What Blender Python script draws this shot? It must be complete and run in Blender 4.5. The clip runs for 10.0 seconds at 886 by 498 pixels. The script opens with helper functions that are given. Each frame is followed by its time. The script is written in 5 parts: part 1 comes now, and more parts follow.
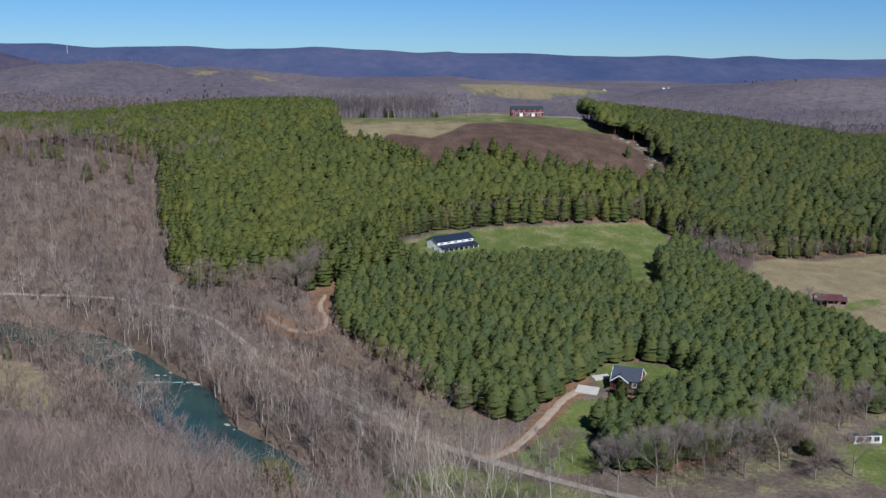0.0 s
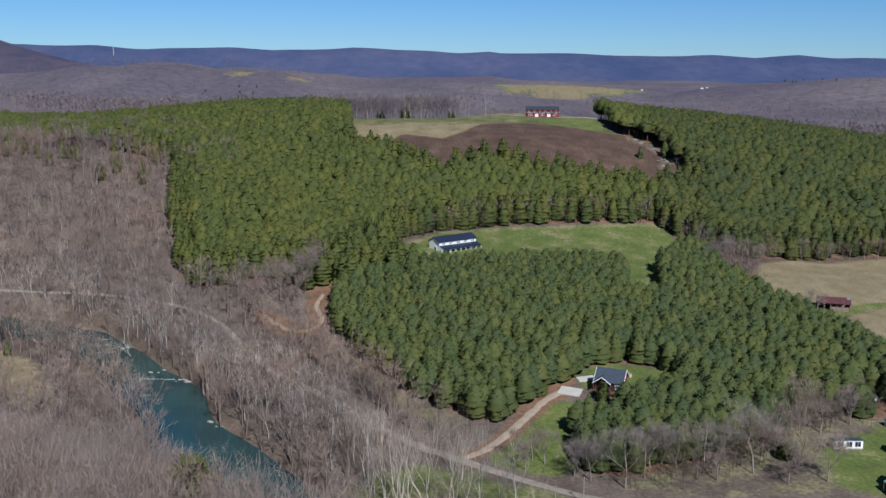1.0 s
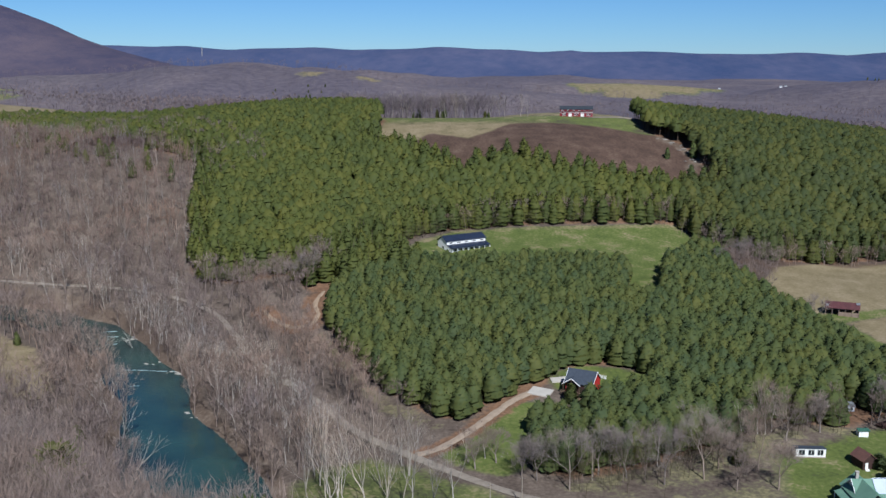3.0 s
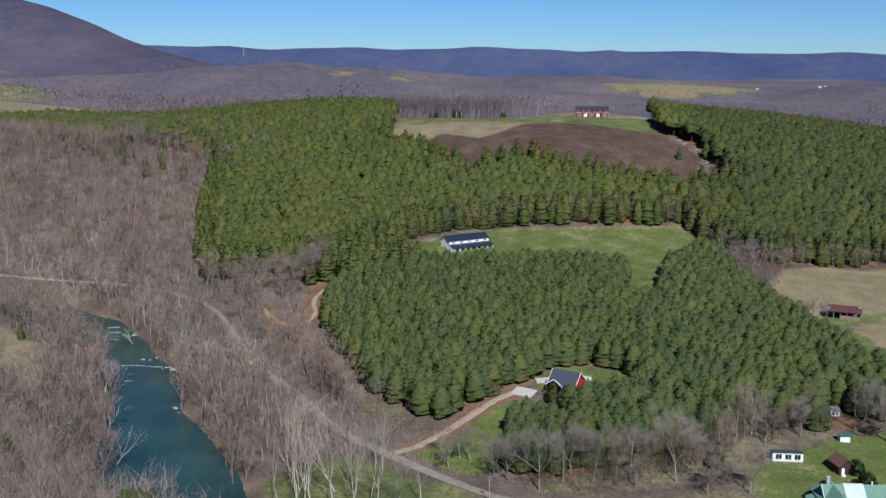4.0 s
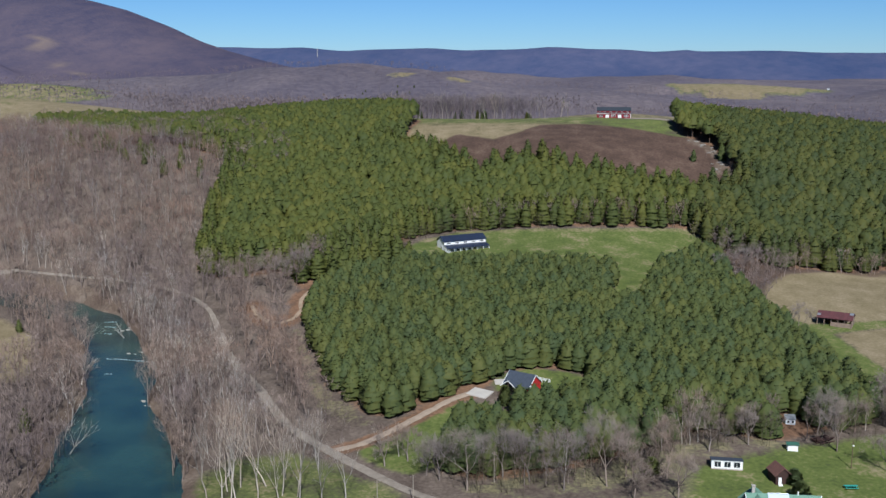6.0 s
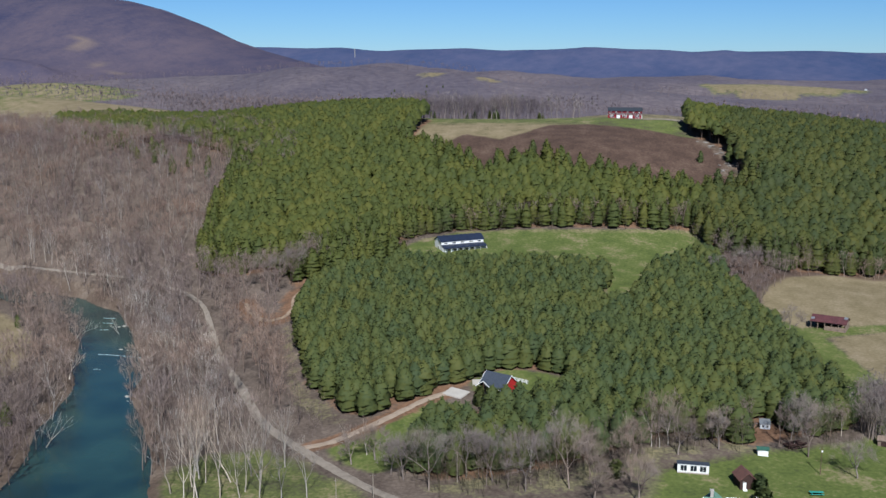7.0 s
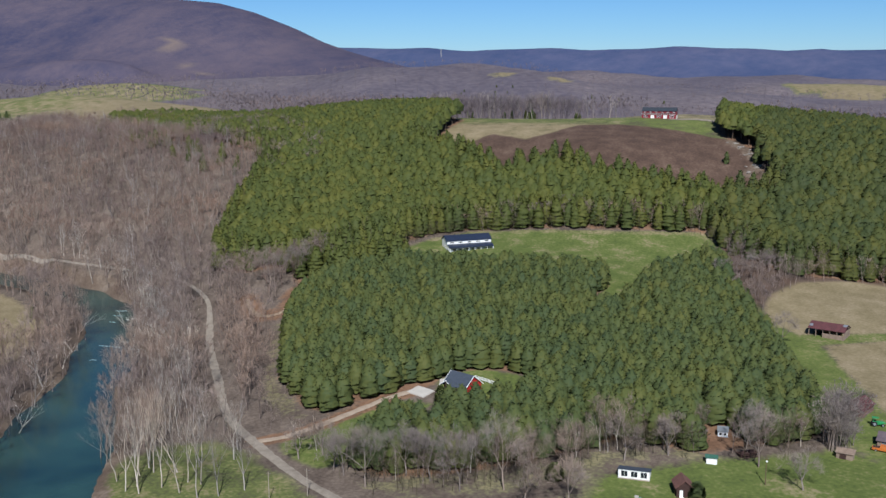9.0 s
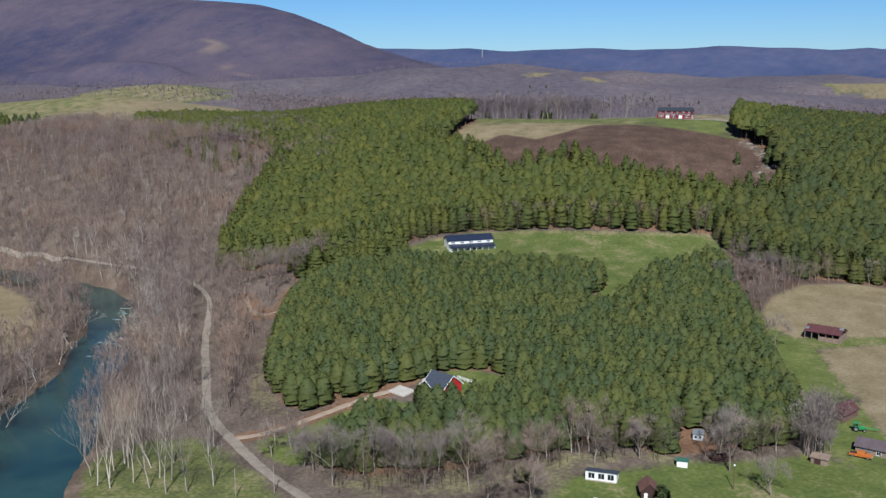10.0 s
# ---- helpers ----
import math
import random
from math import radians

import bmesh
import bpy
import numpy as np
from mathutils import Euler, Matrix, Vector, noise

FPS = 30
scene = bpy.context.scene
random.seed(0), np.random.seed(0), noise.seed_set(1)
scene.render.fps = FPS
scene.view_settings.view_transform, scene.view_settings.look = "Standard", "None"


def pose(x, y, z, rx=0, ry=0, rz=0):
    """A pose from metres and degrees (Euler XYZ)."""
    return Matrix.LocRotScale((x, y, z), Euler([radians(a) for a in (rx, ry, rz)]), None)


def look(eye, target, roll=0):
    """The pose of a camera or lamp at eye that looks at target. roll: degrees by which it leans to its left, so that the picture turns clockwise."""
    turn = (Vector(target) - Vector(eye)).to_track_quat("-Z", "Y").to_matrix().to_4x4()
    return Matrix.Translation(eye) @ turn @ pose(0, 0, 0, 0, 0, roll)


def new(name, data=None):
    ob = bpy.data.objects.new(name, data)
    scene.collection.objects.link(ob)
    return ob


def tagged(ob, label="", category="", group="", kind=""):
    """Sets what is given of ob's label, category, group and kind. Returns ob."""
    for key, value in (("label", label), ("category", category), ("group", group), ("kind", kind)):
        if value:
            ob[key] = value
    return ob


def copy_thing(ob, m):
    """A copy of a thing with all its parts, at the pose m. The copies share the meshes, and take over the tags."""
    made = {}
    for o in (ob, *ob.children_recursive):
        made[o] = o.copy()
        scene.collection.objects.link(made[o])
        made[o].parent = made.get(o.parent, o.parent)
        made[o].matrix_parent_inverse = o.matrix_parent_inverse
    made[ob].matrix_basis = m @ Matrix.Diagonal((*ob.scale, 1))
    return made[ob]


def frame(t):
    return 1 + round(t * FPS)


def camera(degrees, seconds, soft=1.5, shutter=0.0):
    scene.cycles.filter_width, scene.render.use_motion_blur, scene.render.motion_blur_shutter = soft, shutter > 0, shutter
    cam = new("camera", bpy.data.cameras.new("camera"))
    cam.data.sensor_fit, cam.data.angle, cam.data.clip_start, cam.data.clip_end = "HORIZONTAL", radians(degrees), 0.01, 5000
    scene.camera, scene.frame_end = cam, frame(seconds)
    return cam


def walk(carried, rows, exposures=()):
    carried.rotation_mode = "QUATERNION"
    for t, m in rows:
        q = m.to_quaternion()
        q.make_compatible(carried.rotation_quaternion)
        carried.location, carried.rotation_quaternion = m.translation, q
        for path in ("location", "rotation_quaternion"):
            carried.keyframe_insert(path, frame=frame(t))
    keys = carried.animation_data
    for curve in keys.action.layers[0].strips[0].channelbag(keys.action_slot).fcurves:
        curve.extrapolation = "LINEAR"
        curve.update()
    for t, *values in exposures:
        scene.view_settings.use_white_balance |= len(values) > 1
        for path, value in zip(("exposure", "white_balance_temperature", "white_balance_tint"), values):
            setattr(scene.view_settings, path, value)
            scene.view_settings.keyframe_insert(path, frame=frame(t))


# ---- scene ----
cam = camera(47.5, 10.0, 1.5)
PATH = [
    (0, (0.09, -0.891, 104.212), (0.083, 1.073, 103.837), 0.5),
    (0.5, (9.077, -1.173, 104.377), (9.026, 0.791, 104.002), 0.4),
    (1, (18.36, -1.347, 104.516), (18.265, 0.615, 104.141), 0.3),
    (1.5, (27.15, -1.412, 104.67), (27.012, 0.548, 104.294), 0.2),
    (2, (35.933, -1.305, 104.867), (35.751, 0.65, 104.491), 0.2),
    (2.5, (44.274, -1.142, 105.036), (44.049, 0.81, 104.659), 0.1),
    (4, (69.915, 0.68, 105.336), (69.565, 2.613, 104.958), -0.0),
    (4.5, (78.24, 1.694, 105.571), (77.851, 3.619, 105.193), -0.0),
    (5, (87.151, 3.057, 105.636), (86.722, 4.974, 105.258), -0.1),
    (5.5, (96.25, 4.776, 105.597), (95.784, 6.684, 105.22), -0.2),
    (7, (123.221, 11.792, 105.359), (122.644, 13.67, 104.983), -0.2),
    (7.5, (132.04, 14.483, 105.293), (131.418, 16.347, 104.917), -0.2),
    (8, (140.924, 17.288, 105.248), (140.258, 19.136, 104.871), -0.2),
    (8.5, (149.698, 20.43, 105.106), (148.991, 22.263, 104.73), -0.3),
    (9, (158.61, 23.757, 105.001), (157.861, 25.574, 104.626), -0.4),
    (9.5, (167.271, 27.299, 104.805), (166.483, 29.099, 104.432), -0.5),
    (10, (175.974, 31.113, 104.652), (175.144, 32.894, 104.279), -0.6),
]
walk(cam, [(t, look(eye, target, roll)) for t, eye, target, roll in PATH], [(0.0, 0.25, 5560, 9), (5.0, 0.29, 5600, 8), (10.0, 0.36, 5720, 8)])

# ---- sky and sun ----
SUN_TURN, SUN_HEIGHT = 156.0, 44.0
world = bpy.data.worlds.new("world")
scene.world = world
world.use_nodes = True
sky = world.node_tree.nodes.new("ShaderNodeTexSky")
sky.sky_type, sky.sun_disc = "NISHITA", False
sky.sun_elevation, sky.sun_rotation = radians(SUN_HEIGHT), radians(SUN_TURN)
sky.altitude, sky.air_density, sky.dust_density, sky.ozone_density = 2500, 1.0, 0.0, 4.0
back = world.node_tree.nodes["Background"]
back.inputs["Strength"].default_value = 0.053
tone = world.node_tree.nodes.new("ShaderNodeMix")
tone.data_type, tone.blend_type = "RGBA", "MULTIPLY"
tone.inputs[0].default_value, tone.inputs[7].default_value = 1.0, (0.68, 0.92, 1.17, 1)
world.node_tree.links.new(sky.outputs["Color"], tone.inputs[6])
world.node_tree.links.new(tone.outputs[2], back.inputs["Color"])
sun = new("sun", bpy.data.lights.new("sun", "SUN"))
sun.data.energy, sun.data.angle, sun.data.color = 5.0, radians(0.6), (1.0, 0.95, 0.87)
sun.matrix_world = look((1000 * math.sin(radians(SUN_TURN)), 1000 * math.cos(radians(SUN_TURN)), 1000 * math.tan(radians(SUN_HEIGHT))), (0, 0, 0))

# ---- materials ----
def shader(name, rough=0.85, spec=0.3):
    m = bpy.data.materials.new(name)
    m.use_nodes = True
    t = m.node_tree
    b = t.nodes["Principled BSDF"]
    b.inputs["Roughness"].default_value = rough
    b.inputs["Specular IOR Level"].default_value = spec
    return m, t, b


def node(t, kind, **values):
    n = t.nodes.new(kind)
    for key, value in values.items():
        if key in n.inputs:
            n.inputs[key].default_value = value
    return n


def noise_at(t, scale, detail=4.0, rough=0.55, coords="Object"):
    c = t.nodes.new("ShaderNodeTexCoord")
    n = node(t, "ShaderNodeTexNoise", Scale=scale, Detail=detail, Roughness=rough)
    t.links.new(c.outputs[coords], n.inputs["Vector"])
    return n.outputs["Fac"]


def ramp(t, fac, stops):
    r = t.nodes.new("ShaderNodeValToRGB")
    e = r.color_ramp.elements
    while len(e) < len(stops):
        e.new(0.5)
    for slot, (at, c) in zip(e, stops):
        slot.position, slot.color = at, (*c, 1)
    t.links.new(fac, r.inputs["Fac"])
    return r.outputs["Color"]


def blend(t, fac, a, b, kind="MIX"):
    m = t.nodes.new("ShaderNodeMix")
    m.data_type, m.blend_type = "RGBA", kind
    for slot, v in ((0, fac), (6, a), (7, b)):
        if isinstance(v, (int, float)):
            m.inputs[slot].default_value = v
        elif isinstance(v, tuple):
            m.inputs[slot].default_value = (*v, 1)
        else:
            t.links.new(v, m.inputs[slot])
    return m.outputs[2]


def sums(t, op, a, b, clamp=False):
    m = t.nodes.new("ShaderNodeMath")
    m.operation, m.use_clamp = op, clamp
    for slot, v in enumerate((a, b)):
        if isinstance(v, (int, float)):
            m.inputs[slot].default_value = v
        else:
            t.links.new(v, m.inputs[slot])
    return m.outputs[0]


def bump(t, b, fac, strength, depth):
    n = node(t, "ShaderNodeBump", Strength=strength, Distance=depth)
    t.links.new(fac, n.inputs["Height"])
    t.links.new(n.outputs["Normal"], b.inputs["Normal"])


def plain(name, a, c=None, scale=1.5, rough=0.8, spec=0.3, metal=0.0, lift=0.0, coords="Object"):
    """A surface of two close tones in a broad and a fine grain."""
    m, t, b = shader(name, rough, spec)
    c = c or tuple(v * 0.72 for v in a)
    fac = sums(t, "ADD", sums(t, "MULTIPLY", noise_at(t, scale, coords=coords), 0.6), sums(t, "MULTIPLY", noise_at(t, scale * 7, coords=coords), 0.4))
    t.links.new(ramp(t, fac, [(0.34, c), (0.64, a)]), b.inputs["Base Color"])
    b.inputs["Metallic"].default_value = metal
    if lift:
        bump(t, b, fac, 0.5, lift)
    return m


def foliage(name, dark, mid, light, glow=0.3):
    """Needles: each spray and each tree has a tone of its own; some light comes through them."""
    m, t, b = shader(name, 0.7, 0.2)
    g = t.nodes.new("ShaderNodeNewGeometry")
    a = t.nodes.new("ShaderNodeAttribute")
    a.attribute_name = "tint"
    o = t.nodes.new("ShaderNodeObjectInfo")
    tone = sums(t, "FRACT", sums(t, "ADD", a.outputs["Fac"], o.outputs["Random"]), 0.0)
    broad = node(t, "ShaderNodeTexNoise", Scale=0.035, Detail=3.0, Roughness=0.6)
    t.links.new(g.outputs["Position"], broad.inputs["Vector"])
    fac = sums(t, "ADD", sums(t, "MULTIPLY", tone, 0.46), sums(t, "MULTIPLY", g.outputs["Random Per Island"], 0.22))
    fac = sums(t, "ADD", fac, sums(t, "MULTIPLY", sums(t, "SUBTRACT", broad.outputs["Fac"], 0.2), 0.50))
    col = ramp(t, fac, [(0.18, dark), (0.50, mid), (0.86, light)])
    t.links.new(col, b.inputs["Base Color"])
    thin, mix = t.nodes.new("ShaderNodeBsdfTranslucent"), t.nodes.new("ShaderNodeMixShader")
    t.links.new(col, thin.inputs["Color"])
    mix.inputs[0].default_value = glow
    t.links.new(b.outputs[0], mix.inputs[1])
    t.links.new(thin.outputs[0], mix.inputs[2])
    t.links.new(mix.outputs[0], t.nodes["Material Output"].inputs["Surface"])
    return m


def bark(name, dark, light):
    m, t, b = shader(name, 0.9, 0.15)
    g = t.nodes.new("ShaderNodeNewGeometry")
    a = t.nodes.new("ShaderNodeAttribute")
    a.attribute_name = "tint"
    fac = sums(t, "ADD", sums(t, "MULTIPLY", a.outputs["Fac"], 0.5), sums(t, "MULTIPLY", g.outputs["Random Per Island"], 0.5))
    broad = node(t, "ShaderNodeTexNoise", Scale=0.022, Detail=4.0, Roughness=0.6)
    t.links.new(g.outputs["Position"], broad.inputs["Vector"])
    stands = ramp(t, broad.outputs["Fac"], [(0.34, (0.80, 0.78, 0.86)), (0.50, (1.0, 0.98, 0.98)), (0.66, (1.22, 1.08, 0.96))])
    t.links.new(blend(t, 1.0, ramp(t, fac, [(0.1, dark), (0.9, light)]), stands, "MULTIPLY"), b.inputs["Base Color"])
    return m


PINE = foliage("pine_needles", (0.070, 0.096, 0.040), (0.095, 0.115, 0.036), (0.132, 0.136, 0.036), 0.38)
# Pine tone with the eastern slope's shade put in; also serves dark far evergreens.
PINE_DARK_SHADE = foliage("dark_shaded_pine_needles", (0.057, 0.075, 0.029), (0.079, 0.092, 0.027), (0.120, 0.117, 0.028), 0.38)
PINE_OLD = foliage("pine_needles_old", (0.074, 0.092, 0.028), (0.100, 0.114, 0.028), (0.138, 0.136, 0.030), 0.38)
PINE_BARK = bark("pine_bark", (0.06, 0.045, 0.035), (0.16, 0.12, 0.09))
TWIG = bark("bare_twigs", (0.128, 0.097, 0.082), (0.262, 0.208, 0.176))
TWIG_RED = bark("bare_twigs_reddish", (0.120, 0.084, 0.068), (0.245, 0.183, 0.152))
# Twigs of the far woods, their mauve holding the same haze as the far ground.
TWIG_HAZED = bark("hazed_far_twigs", (0.128, 0.106, 0.112), (0.190, 0.158, 0.160))
WHITE_BARK = bark("pale_bark", (0.23, 0.205, 0.175), (0.48, 0.44, 0.385))
PALE_STEM = bark("pale_stems", (0.17, 0.147, 0.128), (0.33, 0.29, 0.252))
TWIG_GREY = bark("grey_twigs", (0.128, 0.106, 0.092), (0.262, 0.222, 0.192))
SCRUB = foliage("scrub_twigs", (0.05, 0.045, 0.025), (0.12, 0.10, 0.06), (0.17, 0.15, 0.09))


def ground_material():
    m, t, b = shader("ground_cover", 0.95, 0.1)
    fine, mid, wide = noise_at(t, 0.9, 6), noise_at(t, 0.11, 5), noise_at(t, 0.02, 4)
    mixed = sums(t, "ADD", sums(t, "MULTIPLY", fine, 0.5), sums(t, "MULTIPLY", mid, 0.5))
    litter = ramp(t, mixed, [(0.36, (0.078, 0.058, 0.046)), (0.50, (0.128, 0.098, 0.077)), (0.64, (0.19, 0.148, 0.116))])
    # Far cover: mauve of bare woods with distance haze put into the colour.
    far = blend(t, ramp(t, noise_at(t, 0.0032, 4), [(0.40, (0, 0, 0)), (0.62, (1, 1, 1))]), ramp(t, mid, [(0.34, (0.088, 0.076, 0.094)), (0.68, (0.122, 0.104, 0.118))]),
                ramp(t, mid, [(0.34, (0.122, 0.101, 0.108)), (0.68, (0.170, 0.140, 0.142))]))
    grass = ramp(t, mixed, [(0.36, (0.072, 0.094, 0.026)), (0.52, (0.112, 0.135, 0.036)), (0.66, (0.188, 0.180, 0.072))])
    tan = ramp(t, mixed, [(0.36, (0.165, 0.132, 0.070)), (0.52, (0.225, 0.178, 0.102)), (0.66, (0.29, 0.23, 0.145))])
    bramble = ramp(t, mixed, [(0.38, (0.062, 0.040, 0.030)), (0.54, (0.098, 0.062, 0.045)), (0.68, (0.15, 0.105, 0.075))])
    needles = ramp(t, mixed, [(0.36, (0.11, 0.062, 0.038)), (0.62, (0.225, 0.130, 0.078))])
    stones = ramp(t, mixed, [(0.36, (0.088, 0.062, 0.046)), (0.52, (0.132, 0.096, 0.070)), (0.68, (0.205, 0.162, 0.125))])
    one = t.nodes.new("ShaderNodeAttribute")
    one.attribute_name = "cover_a"
    two = t.nodes.new("ShaderNodeAttribute")
    two.attribute_name = "cover_b"
    sa, sb = t.nodes.new("ShaderNodeSeparateColor"), t.nodes.new("ShaderNodeSeparateColor")
    t.links.new(one.outputs["Color"], sa.inputs[0])
    t.links.new(two.outputs["Color"], sb.inputs[0])
    rag = sums(t, "MULTIPLY", sums(t, "SUBTRACT", sums(t, "ADD", sums(t, "MULTIPLY", fine, 0.4), sums(t, "MULTIPLY", mid, 0.6)), 0.5), 1.6)

    def edge(v):
        s = sums(t, "SUBTRACT", sums(t, "ADD", v, rag), 0.5)
        return sums(t, "ADD", sums(t, "MULTIPLY", s, 2.6), 0.5, True)
    crowns = noise_at(t, 0.075, 5, 0.62)
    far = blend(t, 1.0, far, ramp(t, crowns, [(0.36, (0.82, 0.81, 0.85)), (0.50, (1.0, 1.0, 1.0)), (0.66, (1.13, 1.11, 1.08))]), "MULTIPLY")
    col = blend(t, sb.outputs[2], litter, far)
    for v, tone in ((sa.outputs[0], grass), (sa.outputs[1], tan), (sa.outputs[2], bramble), (sb.outputs[0], needles), (sb.outputs[1], stones)):
        col = blend(t, edge(v), col, tone)
    col = blend(t, 1.0, col, ramp(t, wide, [(0.3, (0.86, 0.86, 0.86)), (0.7, (1.0, 1.0, 1.0))]), "MULTIPLY")
    t.links.new(col, b.inputs["Base Color"])
    bump(t, b, sums(t, "ADD", sums(t, "MULTIPLY", mixed, 0.5), sums(t, "MULTIPLY", sums(t, "MULTIPLY", crowns, 1.2), sb.outputs[2])), 0.6, 1.0)
    return m


GROUND = ground_material()
DIRT = plain("tan_dirt", (0.35, 0.275, 0.205), (0.24, 0.18, 0.13), 0.4, 0.95, 0.1)
GRAVEL = plain("pale_gravel", (0.275, 0.232, 0.185), (0.18, 0.15, 0.118), 0.5, 0.95, 0.1)
CONCRETE = plain("concrete_pad", (0.46, 0.42, 0.37), (0.36, 0.33, 0.29), 0.4, 0.9, 0.2)


def water_material():
    m, t, b = shader("river_water", 0.15, 0.28)
    fac = noise_at(t, 0.035, 3)
    t.links.new(ramp(t, fac, [(0.35, (0.013, 0.034, 0.036)), (0.62, (0.026, 0.060, 0.052))]), b.inputs["Base Color"])
    bump(t, b, noise_at(t, 0.8, 5), 0.35, 0.12)
    return m


WATER = water_material()


def hazed_woods_material(name, dark, light):
    """Distant woodland: soft broad patches with a finer grain, drawn out along the slopes; its two tones hold distance
    haze.
    """
    m, t, b = shader(name, 0.95, 0.03)
    c, k = t.nodes.new("ShaderNodeTexCoord"), t.nodes.new("ShaderNodeMapping")
    k.inputs["Scale"].default_value = (1.0, 0.5, 1.6)
    t.links.new(c.outputs["Object"], k.inputs["Vector"])
    two = []
    for scale in (0.003, 0.022):
        n = node(t, "ShaderNodeTexNoise", Scale=scale, Detail=5.0, Roughness=0.6)
        t.links.new(k.outputs[0], n.inputs["Vector"])
        two.append(n.outputs["Fac"])
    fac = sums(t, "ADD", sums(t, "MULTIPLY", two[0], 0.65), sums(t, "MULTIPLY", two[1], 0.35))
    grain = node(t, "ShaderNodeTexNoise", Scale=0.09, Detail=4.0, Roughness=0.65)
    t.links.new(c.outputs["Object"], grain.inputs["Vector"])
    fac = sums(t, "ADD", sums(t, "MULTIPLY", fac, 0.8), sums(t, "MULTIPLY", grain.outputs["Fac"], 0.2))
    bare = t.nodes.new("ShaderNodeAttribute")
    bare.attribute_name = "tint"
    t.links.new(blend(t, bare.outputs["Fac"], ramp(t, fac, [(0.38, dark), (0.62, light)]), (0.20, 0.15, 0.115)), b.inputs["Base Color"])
    bump(t, b, grain.outputs["Fac"], 0.5, 6.0)
    return m

# ---- mesh helpers ----
def soup(name, co, tris, material, tint=None, parent=None, label="", normals=None):
    """One mesh object from arrays of corners and triangles."""
    me = bpy.data.meshes.new(name)
    co, tris = np.asarray(co, np.float32), np.asarray(tris, np.int32)
    n = len(tris)
    me.vertices.add(len(co))
    me.vertices.foreach_set("co", co.ravel())
    me.loops.add(n * 3)
    me.loops.foreach_set("vertex_index", tris.ravel())
    me.polygons.add(n)
    me.polygons.foreach_set("loop_start", np.arange(0, n * 3, 3, dtype=np.int32))
    me.update(calc_edges=True)
    if tint is not None:
        at = me.attributes.new("tint", "FLOAT", "POINT")
        at.data.foreach_set("value", np.asarray(tint, np.float32))
    if normals is not None:
        at = me.attributes.new("custom_normal", "FLOAT_VECTOR", "POINT")
        at.data.foreach_set("vector", np.asarray(normals, np.float32).ravel())
    me.materials.append(material)
    ob = new(name, me)
    ob.parent = parent
    if label:
        ob["label"] = label
    return ob


def part(name, bm, material, parent=None, label=""):
    me = bpy.data.meshes.new(name)
    bm.normal_update()
    bm.to_mesh(me)
    bm.free()
    me.materials.append(material)
    ob = new(name, me)
    ob.parent = parent
    if label:
        ob["label"] = label
    return ob


def inside(x, y, corners):
    hit = np.zeros(np.shape(x), bool)
    for (ax, ay), (bx, by) in zip(corners, corners[1:] + corners[:1]):
        cross = (ay > y) != (by > y)
        hit ^= cross & (x < (bx - ax) * (y - ay) / ((by - ay) or 1e-9) + ax)
    return hit


def fill(x, y, corners, soft=3.0):
    """1 inside the outline, 0 outside, with a soft edge."""
    d = off_line(x, y, corners + corners[:1])
    s = np.where(inside(x, y, corners), d, -d)
    return ease(-soft, soft, s)


def scatter(rng, corners, gap, shake=0.42):
    xs, ys = [c[0] for c in corners], [c[1] for c in corners]
    gx, gy = np.meshgrid(np.arange(min(xs), max(xs), gap), np.arange(min(ys), max(ys), gap))
    gx = gx + (np.arange(gx.shape[0]) % 2)[:, None] * gap / 2
    gx = gx.ravel() + rng.uniform(-shake, shake, gx.size) * gap
    gy = gy.ravel() + rng.uniform(-shake, shake, gy.size) * gap
    ok = inside(gx, gy, corners)
    return gx[ok], gy[ok]


def planted(name, kinds, x, y, z, scale, rng, material, lean=0.05):
    """Many plants of a few kinds, joined into one mesh."""
    all_co, all_tri, all_tint, all_nor, base = [], [], [], [], 0
    pick = rng.integers(0, len(kinds), len(x))
    for k, (co, tri, *nor) in enumerate(kinds):
        i = np.nonzero(pick == k)[0]
        if not len(i):
            continue
        a, s = rng.uniform(0, 2 * np.pi, len(i)), scale[i]
        wide = s * rng.uniform(0.85, 1.18, len(i))
        lx, ly = rng.normal(0, lean, len(i)), rng.normal(0, lean, len(i))
        px = (co[None, :, 0] * np.cos(a)[:, None] - co[None, :, 1] * np.sin(a)[:, None]) * wide[:, None]
        py = (co[None, :, 0] * np.sin(a)[:, None] + co[None, :, 1] * np.cos(a)[:, None]) * wide[:, None]
        pz = co[None, :, 2] * s[:, None]
        out = np.stack([px + pz * lx[:, None] + x[i][:, None], py + pz * ly[:, None] + y[i][:, None], pz + z[i][:, None]], -1)
        all_co.append(out.reshape(-1, 3))
        all_tri.append((tri[None] + base + (np.arange(len(i)) * len(co))[:, None, None]).reshape(-1, 3))
        if nor:
            n = nor[0]
            nx = n[None, :, 0] * np.cos(a)[:, None] - n[None, :, 1] * np.sin(a)[:, None]
            ny = n[None, :, 0] * np.sin(a)[:, None] + n[None, :, 1] * np.cos(a)[:, None]
            all_nor.append(np.stack([nx, ny, np.broadcast_to(n[None, :, 2], nx.shape)], -1).reshape(-1, 3))
        all_tint.append(np.repeat(rng.random(len(i)), len(co)))
        base += len(i) * len(co)
    return soup(name, np.concatenate(all_co), np.concatenate(all_tri), material, np.concatenate(all_tint), normals=np.concatenate(all_nor) if all_nor else None)


